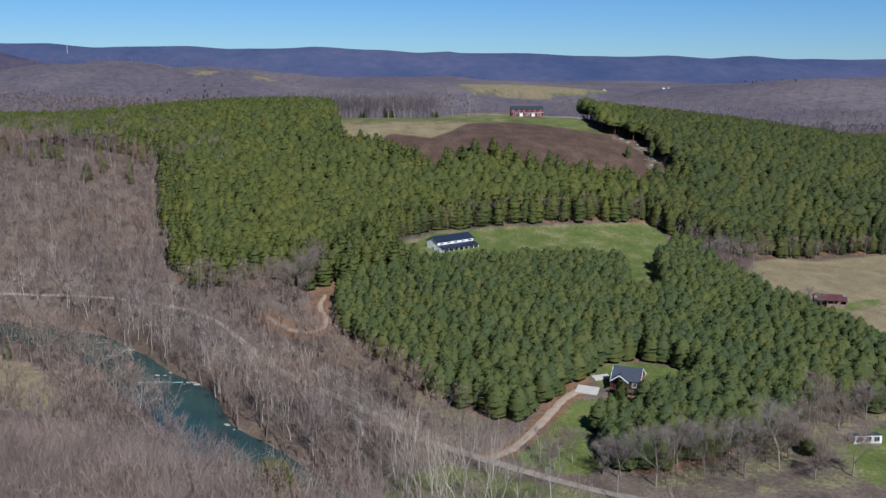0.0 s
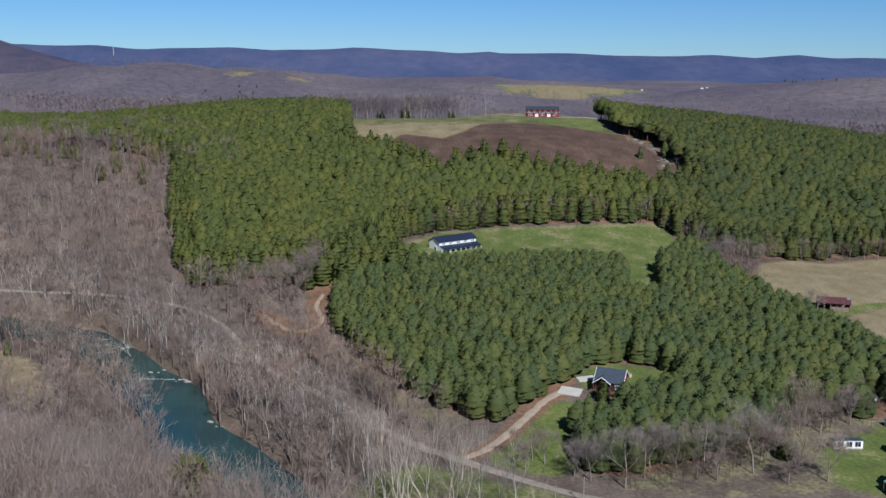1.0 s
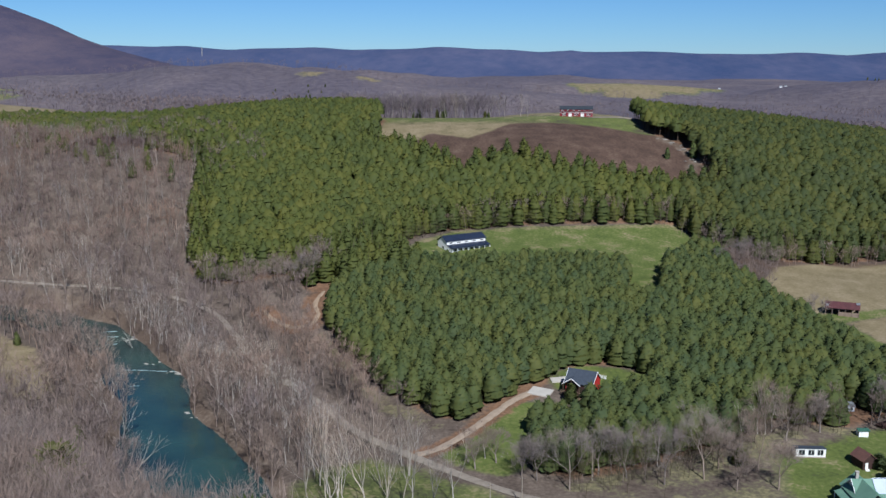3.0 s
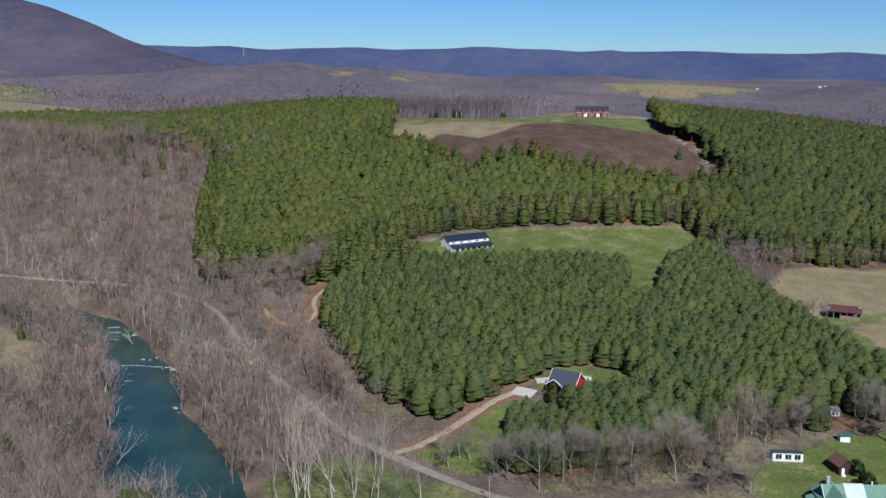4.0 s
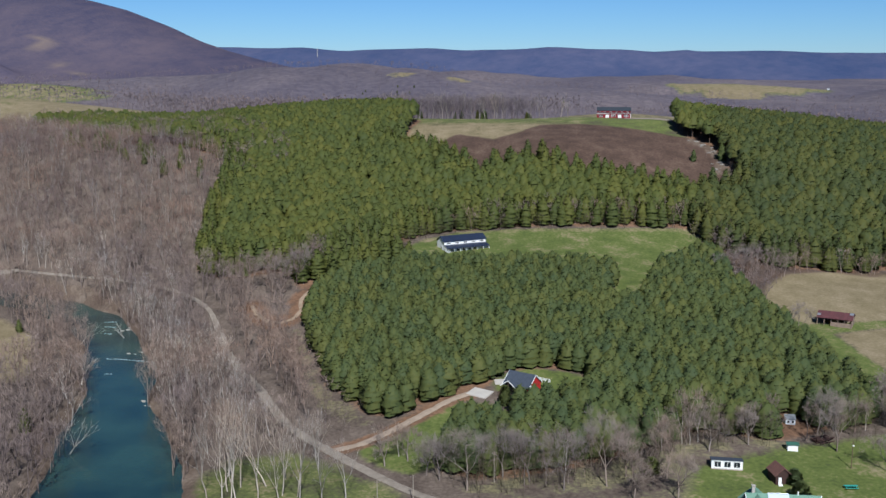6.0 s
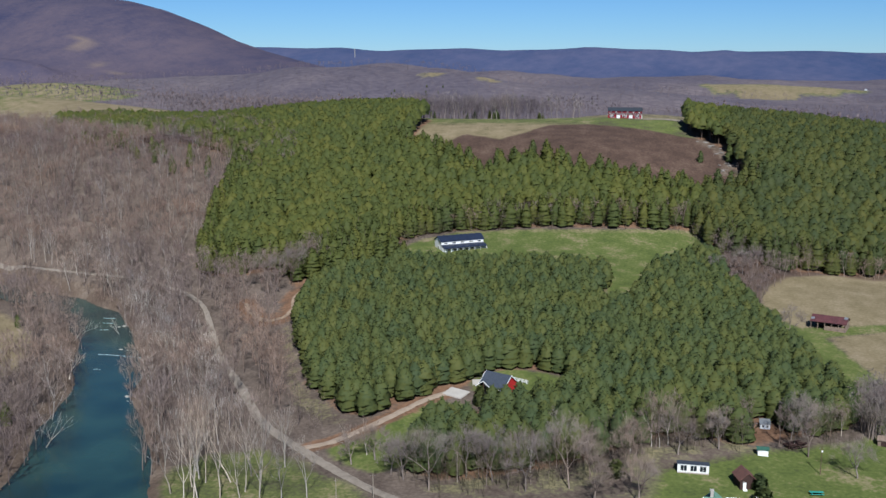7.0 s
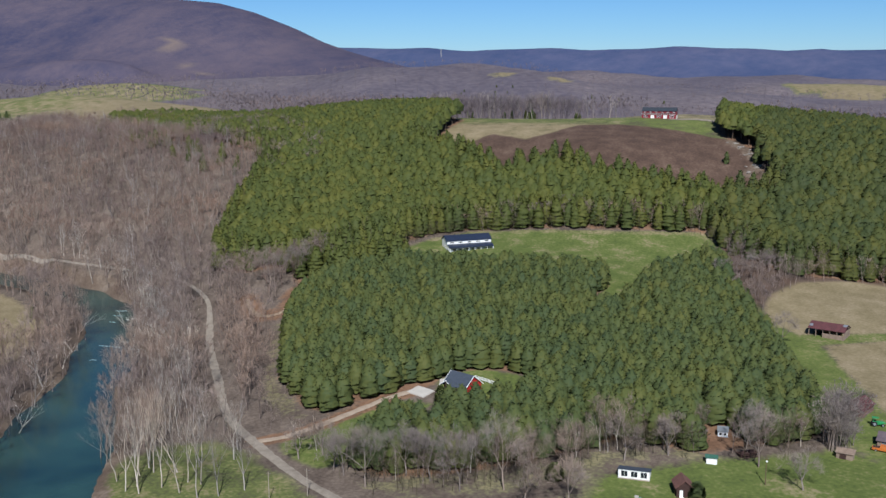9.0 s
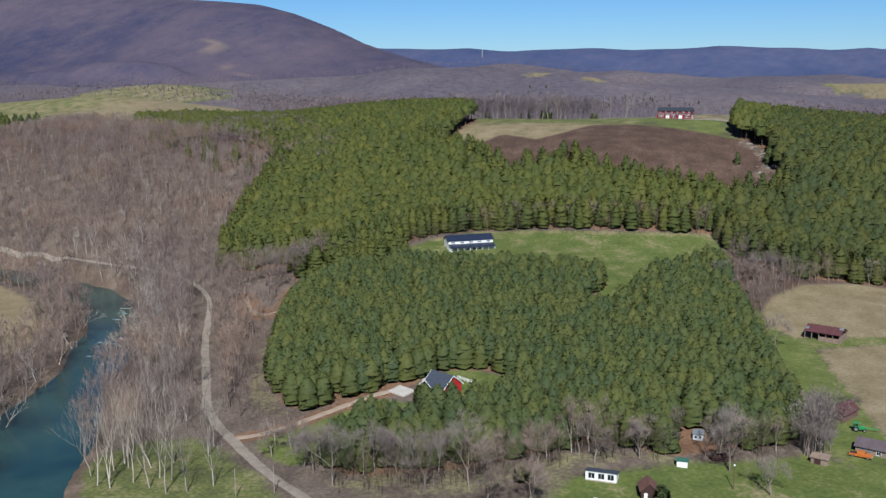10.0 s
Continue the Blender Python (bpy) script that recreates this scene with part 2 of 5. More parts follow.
class Tris:
    """Collects triangles."""

    def __init__(self):
        self.co, self.tri = [], []

    def add(self, *points):
        n = len(self.co)
        self.co.extend(tuple(p) for p in points)
        for k in range(1, len(points) - 1):
            self.tri.append((n, n + k, n + k + 1))

    def rod(self, a, b, ra, rb, sides=3):
        a, b = np.asarray(a, float), np.asarray(b, float)
        d = b - a
        d = d / (np.linalg.norm(d) + 1e-9)
        u = np.cross(d, (0.31, 0.2, 0.93) if abs(d[2]) < 0.9 else (1.0, 0, 0))
        u /= np.linalg.norm(u)
        v = np.cross(d, u)
        n = len(self.co)
        for p, r in ((a, ra), (b, rb)):
            for k in range(sides):
                w = 2 * math.pi * k / sides
                self.co.append(tuple(p + r * (math.cos(w) * u + math.sin(w) * v)))
        for k in range(sides):
            j = (k + 1) % sides
            self.tri += [(n + k, n + j, n + sides + j), (n + k, n + sides + j, n + sides + k)]

    def arrays(self):
        return np.array(self.co, float), np.array(self.tri, int)


def pine_crown(rng, tall, wide, whorls, sides, tufts, bare=0.12, shelf=0.8, point=2.1):
    """A pine's crown: whorls of boughs as uneven shelves, and small needle tufts that stand out of them."""
    t = Tris()

    def reach(f):
        return wide * (1 - f ** point) ** 0.85 * (0.84 + 0.16 * min(1, 5 * f)) + 0.06

    rings, turn = [], rng.uniform(0, 6.28)
    for k in range(whorls):
        f = (k + (rng.uniform(-0.22, 0.22) if k else 0)) / whorls
        g = (k + rng.uniform(0.45, 0.72)) / whorls
        wave = rng.uniform(0.70, 1.18, sides)
        dip = rng.normal(0, 0.024 * tall, sides)
        for at, size, drop in ((f, 1.0, 1.0), (g, shelf, 0.4)):
            r = reach(at) * size
            rings.append([(math.cos(turn + 6.283 * s / sides) * r * wave[s], math.sin(turn + 6.283 * s / sides) * r * wave[s],
                           tall * (bare + (1 - bare) * at) + dip[s] * drop) for s in range(sides)])
        turn += rng.uniform(0.2, 0.5)
    for low, high in zip(rings, rings[1:]):
        for s in range(sides):
            n = (s + 1) % sides
            t.add(low[s], low[n], high[n], high[s])
    for s in range(sides):
        t.add(rings[-1][s], rings[-1][(s + 1) % sides], (0, 0, tall * 1.03))
        t.add(rings[0][(s + 1) % sides], rings[0][s], (0, 0, tall * (bare + 0.05)))
    for _ in range(tufts):
        f = rng.uniform(0.0, 0.97) ** 0.85
        a, r = rng.uniform(0, 6.283), reach(f) * rng.uniform(0.80, 1.0)
        out = np.array((math.cos(a), math.sin(a), 0.25 + 0.5 * f))
        side = np.array((-math.sin(a), math.cos(a), rng.normal(0, 0.3))) * rng.uniform(0.16, 0.36)
        o = np.array((math.cos(a) * r, math.sin(a) * r, tall * (bare + (1 - bare) * f) + 0.1))
        t.add(o - side, o + side, o + out * rng.uniform(0.4, 0.95))
    return rounded(*t.arrays(), tall, wide)


def rounded(co, tri, tall, wide):
    """Turns every spray outwards and shades the crown as one soft round form."""
    mid = co[tri].mean(1)
    face = np.cross(co[tri[:, 1]] - co[tri[:, 0]], co[tri[:, 2]] - co[tri[:, 0]])
    face /= np.linalg.norm(face, axis=1)[:, None] + 1e-9

    def outward(p):
        o = np.stack([p[:, 0] / wide, p[:, 1] / wide, np.maximum((p[:, 2] / tall - 0.45) * 1.5, 0.05)], 1)
        return o / (np.linalg.norm(o, axis=1)[:, None] + 1e-6)
    back = (face * outward(mid)).sum(1) < 0
    tri = tri.copy()
    tri[back] = tri[back][:, ::-1]
    face[back] *= -1
    nor = np.zeros_like(co)
    for k in range(3):
        np.add.at(nor, tri[:, k], face)
    nor /= np.linalg.norm(nor, axis=1)[:, None] + 1e-9
    nor = 0.72 * outward(co) + 0.28 * nor
    return co, tri, nor / (np.linalg.norm(nor, axis=1)[:, None] + 1e-9)


def pine_trunk(tall, thick):
    t = Tris()
    t.rod((0, 0, -0.5), (0, 0, tall * 0.5), thick, thick * 0.66, 6)
    t.rod((0, 0, tall * 0.5), (0, 0, tall * 0.97), thick * 0.66, 0.03, 6)
    return t.arrays()


def bare_tree(rng, tall, spread, depth, twigs, thick, first=0.34, width=0.03, lean=0.06):
    """A leafless tree: forking wood and a haze of thin twigs round its ends."""
    wood, fine = Tris(), Tris()
    ends = []

    def grow(p, d, length, r, left):
        d = d / np.linalg.norm(d)
        bend = d + rng.normal(0, 0.10, 3)
        mid = p + d * length * 0.5
        q = mid + bend / np.linalg.norm(bend) * length * 0.5
        if left >= depth - 1:
            wood.rod(p, mid, r, r * 0.86, 5 if left == depth else 3)
            wood.rod(mid, q, r * 0.86, r * 0.68, 5 if left == depth else 3)
        else:
            wood.rod(p, q, r, r * 0.5, 3)
        if left < depth - 1:
            ends.append((mid, d, length))
        if left == 0:
            ends.extend([(q, d, length)] * 2)
            return
        n = 3 if (left == depth or rng.random() < 0.45) else 2
        a0 = rng.uniform(0, 6.283)
        u = np.cross(d, (0.3, 0.5, 0.8))
        u /= np.linalg.norm(u)
        v = np.cross(d, u)
        for k in range(n):
            a = a0 + 6.283 * k / n + rng.normal(0, 0.3)
            open_ = spread * rng.uniform(0.55, 1.3) * (0.35 if k == 0 else 1.0)
            nd = d + open_ * (math.cos(a) * u + math.sin(a) * v) + np.array((0, 0, 0.22))
            grow(q, nd, length * rng.uniform(0.62, 0.86) * (1.1 if k == 0 else 0.95), r * (0.70 if k == 0 else 0.52), left - 1)

    base = np.array((0.0, 0.0, -0.5))
    up = np.array((rng.normal(0, lean), rng.normal(0, lean), 1.0))
    state = rng.bit_generator.state
    grow(base, up, tall * first, thick, depth)
    k = tall / max(p[2] for p in wood.co)
    # grown once more from the same seed, at its full height
    rng.bit_generator.state = state
    wood.co, wood.tri = [], []
    ends.clear()
    grow(base, up, tall * first * k, thick, depth)
    for _ in range(twigs):
        p, d, length = ends[rng.integers(0, len(ends))]
        d = 0.9 * d + rng.normal(0, 0.55, 3) + (0, 0, 0.35)
        d = d / np.linalg.norm(d) * rng.uniform(0.55, 1.2) * 0.13 * tall
        q = p + rng.normal(0, 0.02 * tall, 3)
        s = np.cross(d, rng.normal(0, 1, 3))
        s = s / (np.linalg.norm(s) + 1e-9) * width * rng.uniform(0.6, 1.4)
        fine.add(q - s, q + s, q + d)
    return wood.arrays(), fine.arrays()

# ---- lie of the land ----
# coarse heights (a smooth spline net, 120 m by 58 m) of the valley, the slope and the plateau
NET = np.array([
    [-4.5, -0.6, 2.3, 3.4, 3, 3.2, 3.2, 3.5],
    [-2.5, 1.1, 3.3, 2.5, 0.2, 2.6, 3.7, 3.9],
    [0.4, 2.8, 4.9, 0.4, -1.1, 2, 3.9, 4.1],
    [6.7, 5.3, 6.1, -3.8, 10.8, 6.2, 3, 4.4],
    [18.4, 6.7, -7.8, -1.9, 18.7, 5.3, 3.4, 7.3],
    [32.5, 17.8, 4.3, 21.6, 24.1, 9.5, 5, 12.3],
    [47, 47.5, 41.6, 36.9, 24.6, 12.1, 6.4, 18.2],
    [55.4, 57.2, 55.5, 54.6, 61.4, 40.2, 27.6, 23.5],
    [59.2, 59.4, 61.5, 63, 71.7, 58.7, 42.7, 25.9],
    [63, 62.9, 64.1, 62.6, 68.2, 62.9, 45.8, 27],
    [67.8, 65.7, 63.5, 58.7, 58.5, 58.8, 44.6, 29.5],
    [73.3, 68.1, 62.1, 54.9, 49.6, 47.5, 41.8, 33.9],
])
# banks, benches and hollows: x, y, height, spread
KNOLLS = [(172, 484, -6, 22), (42, 529, 4.0, 22), (-9, 478, -3.6, 22), (100, 450, 2.6, 22), (-83, 379, 2.3, 22),
          (-45, 315, -2.5, 22), (100, 500, -2.4, 22), (130, 400, -2.1, 22), (-170, 375, -2.0, 34), (-103, 443, 2.4, 22),
          (85, 400, 2.0, 22), (8, 336, 2.1, 22), (48, 630, 2.4, 32), (-300, 640, -9, 75), (-235, 600, -4, 45), (-120, 615, 3, 55), (80, 621, 2.4, 13)]
# rolling country beyond: x, y, height over the basin, half widths, turn
HILLS = [(-600, 768, 31, 400, 92), (-520, 640, 13, 110, 55), (45, 790, 31, 110, 90), (-660, 1010, 38, 280, 110), (-980, 2300, 44, 620, 240),
         (-860, 2750, 58, 330, 200), (-1500, 3000, 62, 420, 200), (1450, 2700, 52, 600, 260), (-1500, 1500, 34, 380, 260)]
RIVER = [(-420, 396), (-300, 394), (-215, 388), (-165, 376), (-136, 358), (-117, 338), (-94, 311), (-79, 286), (-64, 262), (-45, 230), (-31, 205),
         (-16, 184), (12, 160), (60, 126), (130, 72), (230, 0), (420, -120)]



# the wooded spur above the near bank: its brow, and its height from north to south
BROW = [(160, -60), (66, 56), (27, 95), (11, 108), (-20, 132), (-42, 161), (-62, 182), (-90, 202), (-130, 222), (-240, 255)]
SPUR_HILL = BROW + [(-900, 255), (-900, -900), (160, -900)]
# rolling wooded ridges of the middle distance: line, fall to the front and back, crest points, crest heights
RIDGES = [(1680, 300, 330, [-1300, -774, -617, -489, -470, -414, -349, -302, -255, -208, -115, -36, 200], [52, 75, 87, 90, 85, 83, 76, 70, 63, 57, 50, 46, 30]),
          (2700, 330, 300, [-1100, -641, -536, -445, -400, -340, -265, -64, 3, 85, 175, 294, 383, 531, 703, 1500], [58, 63, 66, 59, 59, 51, 48, 53, 56, 44, 44, 36, 30, 31, 35, 40]),
          (1900, 330, 350, [250, 352, 413, 480, 558, 635, 686, 738, 773, 1200], [14, 32, 43, 53, 62, 70, 73, 70, 66, 50]),
          (2030, 170, 300, [-200, -73, -1, 139, 240, 340, 470], [20, 39, 50, 51, 46, 38, 15])]


def spline(n, steps, start, v):
    u = np.clip((v - start) / steps, 0, n - 3 - 1e-6)
    i = np.floor(u).astype(int)
    f = u - i
    return i, ((1 - f) ** 3 / 6, (3 * f ** 3 - 6 * f * f + 4) / 6, (-3 * f ** 3 + 3 * f * f + 3 * f + 1) / 6, f ** 3 / 6)


def ease(a, b, v):
    f = np.clip((v - a) / (b - a), 0, 1)
    return f * f * (3 - 2 * f)


def off_line(x, y, line):
    """The distance of points from a line of corners."""
    best = np.full(np.shape(x), 1e9)
    for (ax, ay), (bx, by) in zip(line, line[1:]):
        dx, dy = bx - ax, by - ay
        f = np.clip(((x - ax) * dx + (y - ay) * dy) / (dx * dx + dy * dy), 0, 1)
        best = np.minimum(best, np.hypot(x - ax - f * dx, y - ay - f * dy))
    return best


def river_half(x, y):
    return 8.6 + 7.6 * ease(280, 205, y) + 1.2 * np.sin(y * 0.11) + 0.8 * np.sin(x * 0.23)


def height(x, y):
    """The ground's height; takes arrays."""
    x, y = np.asarray(x, float), np.asarray(y, float)
    ix, wx = spline(8, 120, -340, x)
    iy, wy = spline(12, 58, 180, y)
    z = sum(NET[iy + b, ix + a] * wx[a] * wy[b] for a in range(4) for b in range(4))
    for kx, ky, h, s in KNOLLS:
        z = z + h * np.exp(-((x - kx) ** 2 + (y - ky) ** 2) / (2 * s * s))
    far = 36 + 5 * np.sin(x * 0.006 + 1) * np.sin(y * 0.005) + 3 * np.sin(x * 0.017 + y * 0.013)
    for hx, hy, h, sx, sy in HILLS:
        far = far + h * np.exp(-((x - hx) / sx) ** 2 - ((y - hy) / sy) ** 2)
    far = far - 16 * ease(1150, 1500, y)
    for line, front, back, at, tops in RIDGES:
        sway = 40 * np.sin(x * 0.006) + 18 * np.sin(x * 0.015 + 1)
        off = y - line - sway
        crest = np.interp(x, at, tops) * np.exp(-(off / np.where(off < 0, front, back)) ** 2)
        far = np.maximum(far, crest * (1 + 0.07 * np.sin(x * 0.02 + y * 0.009) * (np.abs(off) > 40)))
    away = np.maximum(ease(660, 860, y), ease(-330, -520, x) * ease(420, 560, y))
    away = np.maximum(away, ease(250, 420, x) * ease(480, 640, y))
    z = z * (1 - away) + far * away
    z = np.maximum(z, 0.9 + 0.25 * np.sin(x * 0.07) * np.sin(y * 0.06))
    s = off_line(x, y, BROW)
    s = np.where(inside(x, y, SPUR_HILL), s, -s)
    brow = np.interp(y, [-100, 60, 95, 132, 161, 200, 240], [48, 46, 42, 32, 24, 12, 2])
    z = np.maximum(z, brow * ease(-26, 6, s) * (y < 262))
    d = off_line(x, y, RIVER)
    w = river_half(x, y)
    bank = ease(w + 7, w - 3, d)
    return z * (1 - bank) + (-2.2) * bank

# ---- plan: outlines on the ground ----
PINE_FRONT = [(-42, 367), (-36, 344), (-19, 313), (-6, 288), (4, 279), (13, 269), (21, 268), (29, 279), (35, 285), (46, 292), (54, 281), (47, 271), (41, 262), (43, 242), (51, 237),
              (67, 243), (84, 254), (107, 276), (128, 275), (140, 284), (152, 292), (156, 300), (149, 322), (141, 347), (130, 382), (121, 410),
              (113, 438), (106, 449), (90, 420), (85, 388), (82, 372), (74, 366), (68, 372), (73, 400), (61, 407), (35, 404), (16, 396), (-7, 397), (-20, 388), (-34, 382)]
PINE_BACK = [(-45, 402), (-65, 391), (-82, 383), (-98, 387), (-110, 398), (-125, 437), (-135, 472), (-145, 506), (-205, 547), (-316, 605), (-360, 625),
             (-330, 662), (-230, 668), (-150, 690), (-100, 655), (-64, 600), (-62, 572), (-57, 530), (-42, 526), (-21, 516), (-9, 505), (-3, 514), (17, 519), (43, 510), (77, 510),
             (117, 521), (121, 539), (113, 547), (99, 572), (88, 592), (84, 640), (92, 690), (300, 720), (330, 600), (300, 470), (212, 474), (184, 478),
             (172, 475), (157, 468), (136, 458), (112, 465), (98, 486), (56, 473), (16, 464), (-5, 456), (-20, 441), (-27, 422)]
WOODS = [(-430, 150), (-160, 130), (-20, 130), (-30, 185), (-18, 210), (-16, 236), (8, 246), (10, 256), (-6, 271), (-24, 303), (-44, 338), (-55, 367), (-46, 398),
         (-66, 389), (-82, 380), (-100, 384), (-112, 398), (-127, 437), (-137, 472), (-147, 506), (-207, 547), (-318, 605), (-375, 621), (-430, 640)]
LAWN_PARK = [(-22, 196), (-14, 236), (2, 244), (14, 240), (34, 228), (60, 212), (70, 170), (-8, 160)]
LAWN_HOUSE = [(17, 247), (23, 255), (31, 270), (36, 280), (50, 281), (46, 268), (41, 262), (42, 244), (36, 236), (26, 240)]
LAWN_FARM = [(104, 232), (105, 256), (116, 263), (128, 271), (147, 281), (160, 290), (178, 280), (200, 268), (190, 236), (120, 226)]
STRIP_FARM = [(158, 296), (150, 330), (142, 352), (130, 384), (123, 412), (127, 421), (133, 404), (143, 390), (160, 397), (178, 405), (182, 397), (173, 391.5), (153, 379), (160, 355), (166, 340), (175, 312), (196, 270), (190, 262)]
FIELD_UP = [(-24, 414), (-18, 433), (-6, 453), (16, 462), (56, 471), (85, 481), (98, 485), (105, 474), (101, 446), (91, 420), (85, 386), (75, 379), (70, 400), (61, 406), (35, 403), (16, 395), (-7, 396)]
HEDGE = [(104, 480), (112, 440), (124, 404), (130, 404), (132, 428), (142, 450), (160, 468), (230, 474), (230, 480), (160, 478), (134, 466)]
FIELD_TAN = [(128, 400), (130, 428), (138, 449), (158, 467), (174, 475), (212, 474), (300, 458), (420, 440), (420, 300), (260, 262), (192, 272), (171, 315), (151, 374), (138, 392)]
PLATEAU = [(-64, 575), (-58, 532), (-30, 528), (60, 520), (118, 526), (119, 541), (112, 550), (98, 574), (87, 594), (82, 650), (70, 700), (-90, 690), (-88, 640), (-68, 600)]
BRAMBLE = [(-38, 540), (-32, 557), (-20, 553), (-8, 549), (2, 562), (12, 584), (34, 590), (55, 588), (94, 580), (112, 562), (117, 540), (110, 522), (60, 514), (-10, 512)]
MEADOW_LEFT = [(-215, 367), (-180, 352), (-141, 327), (-110, 284), (-112, 270), (-130, 285), (-160, 310), (-205, 345)]
YELLOW_FIELD = [(-300, 672), (-345, 642), (-460, 625), (-600, 640), (-720, 660), (-760, 700), (-720, 800), (-560, 820), (-430, 810), (-340, 765)]
GREEN_FIELD = [(-700, 880), (-780, 985), (-660, 1012), (-590, 1022), (-515, 965), (-560, 880)]
FAR_FIELD = [(-3, 2015), (30, 2055), (141, 2055), (242, 2050), (345, 2065), (290, 2000), (200, 1935), (150, 1860), (82, 1950), (28, 2000)]
GLADES = [[(-437, 1650), (-396, 1634), (-358, 1614), (-362, 1592), (-404, 1602), (-433, 1624)], [(-306, 1600), (-286, 1636), (-268, 1600), (-292, 1572)]]
GULLY = [(97, 577), (103, 570), (110, 558), (113, 547), (109, 538)]
BARN_MEADOW = [(-12, 645), (-8, 790), (40, 850), (140, 810), (110, 690)]
ROUGH = [(42, 233), (60, 225), (104, 228), (110, 262), (130, 272), (126, 280), (100, 268), (70, 246)]
ROAD = [(-330, 404), (-240, 404), (-160, 398), (-121, 386), (-86, 362), (-72, 343), (-58, 322), (-38, 297), (-22, 277), (-8, 259), (4, 250), (16, 242), (32, 231), (48, 223), (70, 212), (110, 195), (170, 160)]
DRIVE = [(12, 246), (17, 250), (22, 257), (29, 270), (34, 280), (40, 287)]
SPUR = [(-66, 360), (-57, 350), (-51, 346), (-44, 347), (-43, 356), (-48, 366), (-46, 377)]
MARGIN = [(-42, 340), (-22, 303), (-4, 272), (10, 259), (22, 263), (14, 268), (4, 277), (-7, 286), (-20, 311), (-36, 342)]
PINE_LINK = [(-50, 373), (-40, 381), (-24, 390), (-9, 399), (-18, 406), (-26, 420), (-46, 401), (-62, 388)]


# ---- the ground, one sheet ----
def steps(fine_a, fine_b, fine, low, high, most):
    out = list(np.arange(fine_a, fine_b + fine / 2, fine))
    for end, sign in ((low, -1), (high, 1)):
        v, gap = (out[0] if sign < 0 else out[-1]), fine
        run = []
        while sign * (end - v) > 0:
            gap = min(gap * 1.12, most)
            v += sign * gap
            run.append(v)
        out = run[::-1] + out if sign < 0 else out + run
    return np.array(out)


def build_ground():
    gx, gy = steps(-342, 246, 3, -4600, 4600, 70), steps(180, 714, 3, -900, 4700, 55)
    x, y = np.meshgrid(gx, gy)
    x, y = x.ravel(), y.ravel()
    z = height(x, y)
    rng = np.random.default_rng(5)
    z = z + rng.normal(0, 0.06, len(z)) * (y < 720)
    # Weight of the haze-tinted far colour, growing with distance.
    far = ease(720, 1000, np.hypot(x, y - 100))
    grass = np.maximum.reduce([0.45 * fill(x, y, MARGIN, 3), 0.95 * fill(x, y, LAWN_HOUSE), 0.68 * fill(x, y, LAWN_PARK, 5), 0.86 * fill(x, y, LAWN_FARM, 5), 0.38 * fill(x, y, ROUGH, 5), 0.78 * fill(x, y, STRIP_FARM, 3), 0.92 * fill(x, y, FIELD_UP), 0.66 * fill(x, y, PLATEAU, 4),
                               1.0 * fill(x, y, GREEN_FIELD, 8), 0.92 * fill(x, y, YELLOW_FIELD, 12), 0.95 * fill(x, y, FAR_FIELD, 12), 0.5 * fill(x, y, BARN_MEADOW, 10),
                               0.75 * fill(x, y, GLADES[0], 7), 0.7 * fill(x, y, GLADES[1], 7)])
    edge_up = fill(x, y, FIELD_UP) * ease(7, 0, off_line(x, y, FIELD_UP[1:8]))
    # Half a coat of tan over GREEN_FIELD pales its green as haze would.
    tan = np.maximum.reduce([0.27 * fill(x, y, LAWN_FARM, 5), 0.29 * fill(x, y, FIELD_UP, 4), 0.42 * fill(x, y, MARGIN, 3), 0.36 * fill(x, y, LAWN_PARK, 5), 0.30 * fill(x, y, ROUGH, 5), 0.5 * fill(x, y, BARN_MEADOW, 10), 0.56 * fill(x, y, GREEN_FIELD, 8), 0.95 * fill(x, y, FIELD_TAN, 3) * (1 - 0.66 * fill(x, y, STRIP_FARM, 2.5)), 0.85 * fill(x, y, MEADOW_LEFT, 5), (0.50 + 0.34 * ease(-540, -400, x)) * fill(x, y, YELLOW_FIELD, 12), (0.64 + 0.3 * ease(2010, 1940, y)) * fill(x, y, FAR_FIELD, 12), 0.75 * edge_up,
                             0.75 * fill(x, y, PLATEAU, 4) * np.maximum(ease(615, 575, y), 0.45) * ease(75, 20, x), 0.8 * fill(x, y, GLADES[0], 7), 0.8 * fill(x, y, GLADES[1], 7)])
    brown = np.maximum(fill(x, y, BRAMBLE, 4), 0.6 * fill(x, y, HEDGE, 4))
    pine = np.maximum.reduce([fill(x, y, PINE_FRONT, 4), 0.9 * fill(x, y, PINE_BACK, 4), 0.9 * fill(x, y, PINE_LINK, 4)])
    pine = np.maximum(pine, ease(4.5, 2, off_line(x, y, DRIVE)) * 0.9)
    pine = np.maximum(pine, ease(7, 3, off_line(x, y, SPUR)) * 0.8)
    pine = np.maximum(pine, 0.9 * ease(9, 5, np.hypot(x - 75, y - 376)))
    yard = ease(1.15, 0.8, np.hypot((x - 61) / 17, (y - 296) / 13))
    pine, grass = pine * (1 - yard), np.maximum(grass, 0.82 * yard)
    bank = ease(9, 2, np.abs(off_line(x, y, RIVER) - river_half(x, y) - 1)) * (y < 720)
    bank = np.maximum(bank, 0.95 * ease(4.5, 2, off_line(x, y, GULLY)))
    n, m = len(gx), len(gy)
    i = (np.arange(m - 1)[:, None] * n + np.arange(n - 1)[None]).ravel()
    tris = np.concatenate([np.stack([i, i + 1, i + n + 1], 1), np.stack([i, i + n + 1, i + n], 1)])
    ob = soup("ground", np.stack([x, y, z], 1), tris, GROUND)
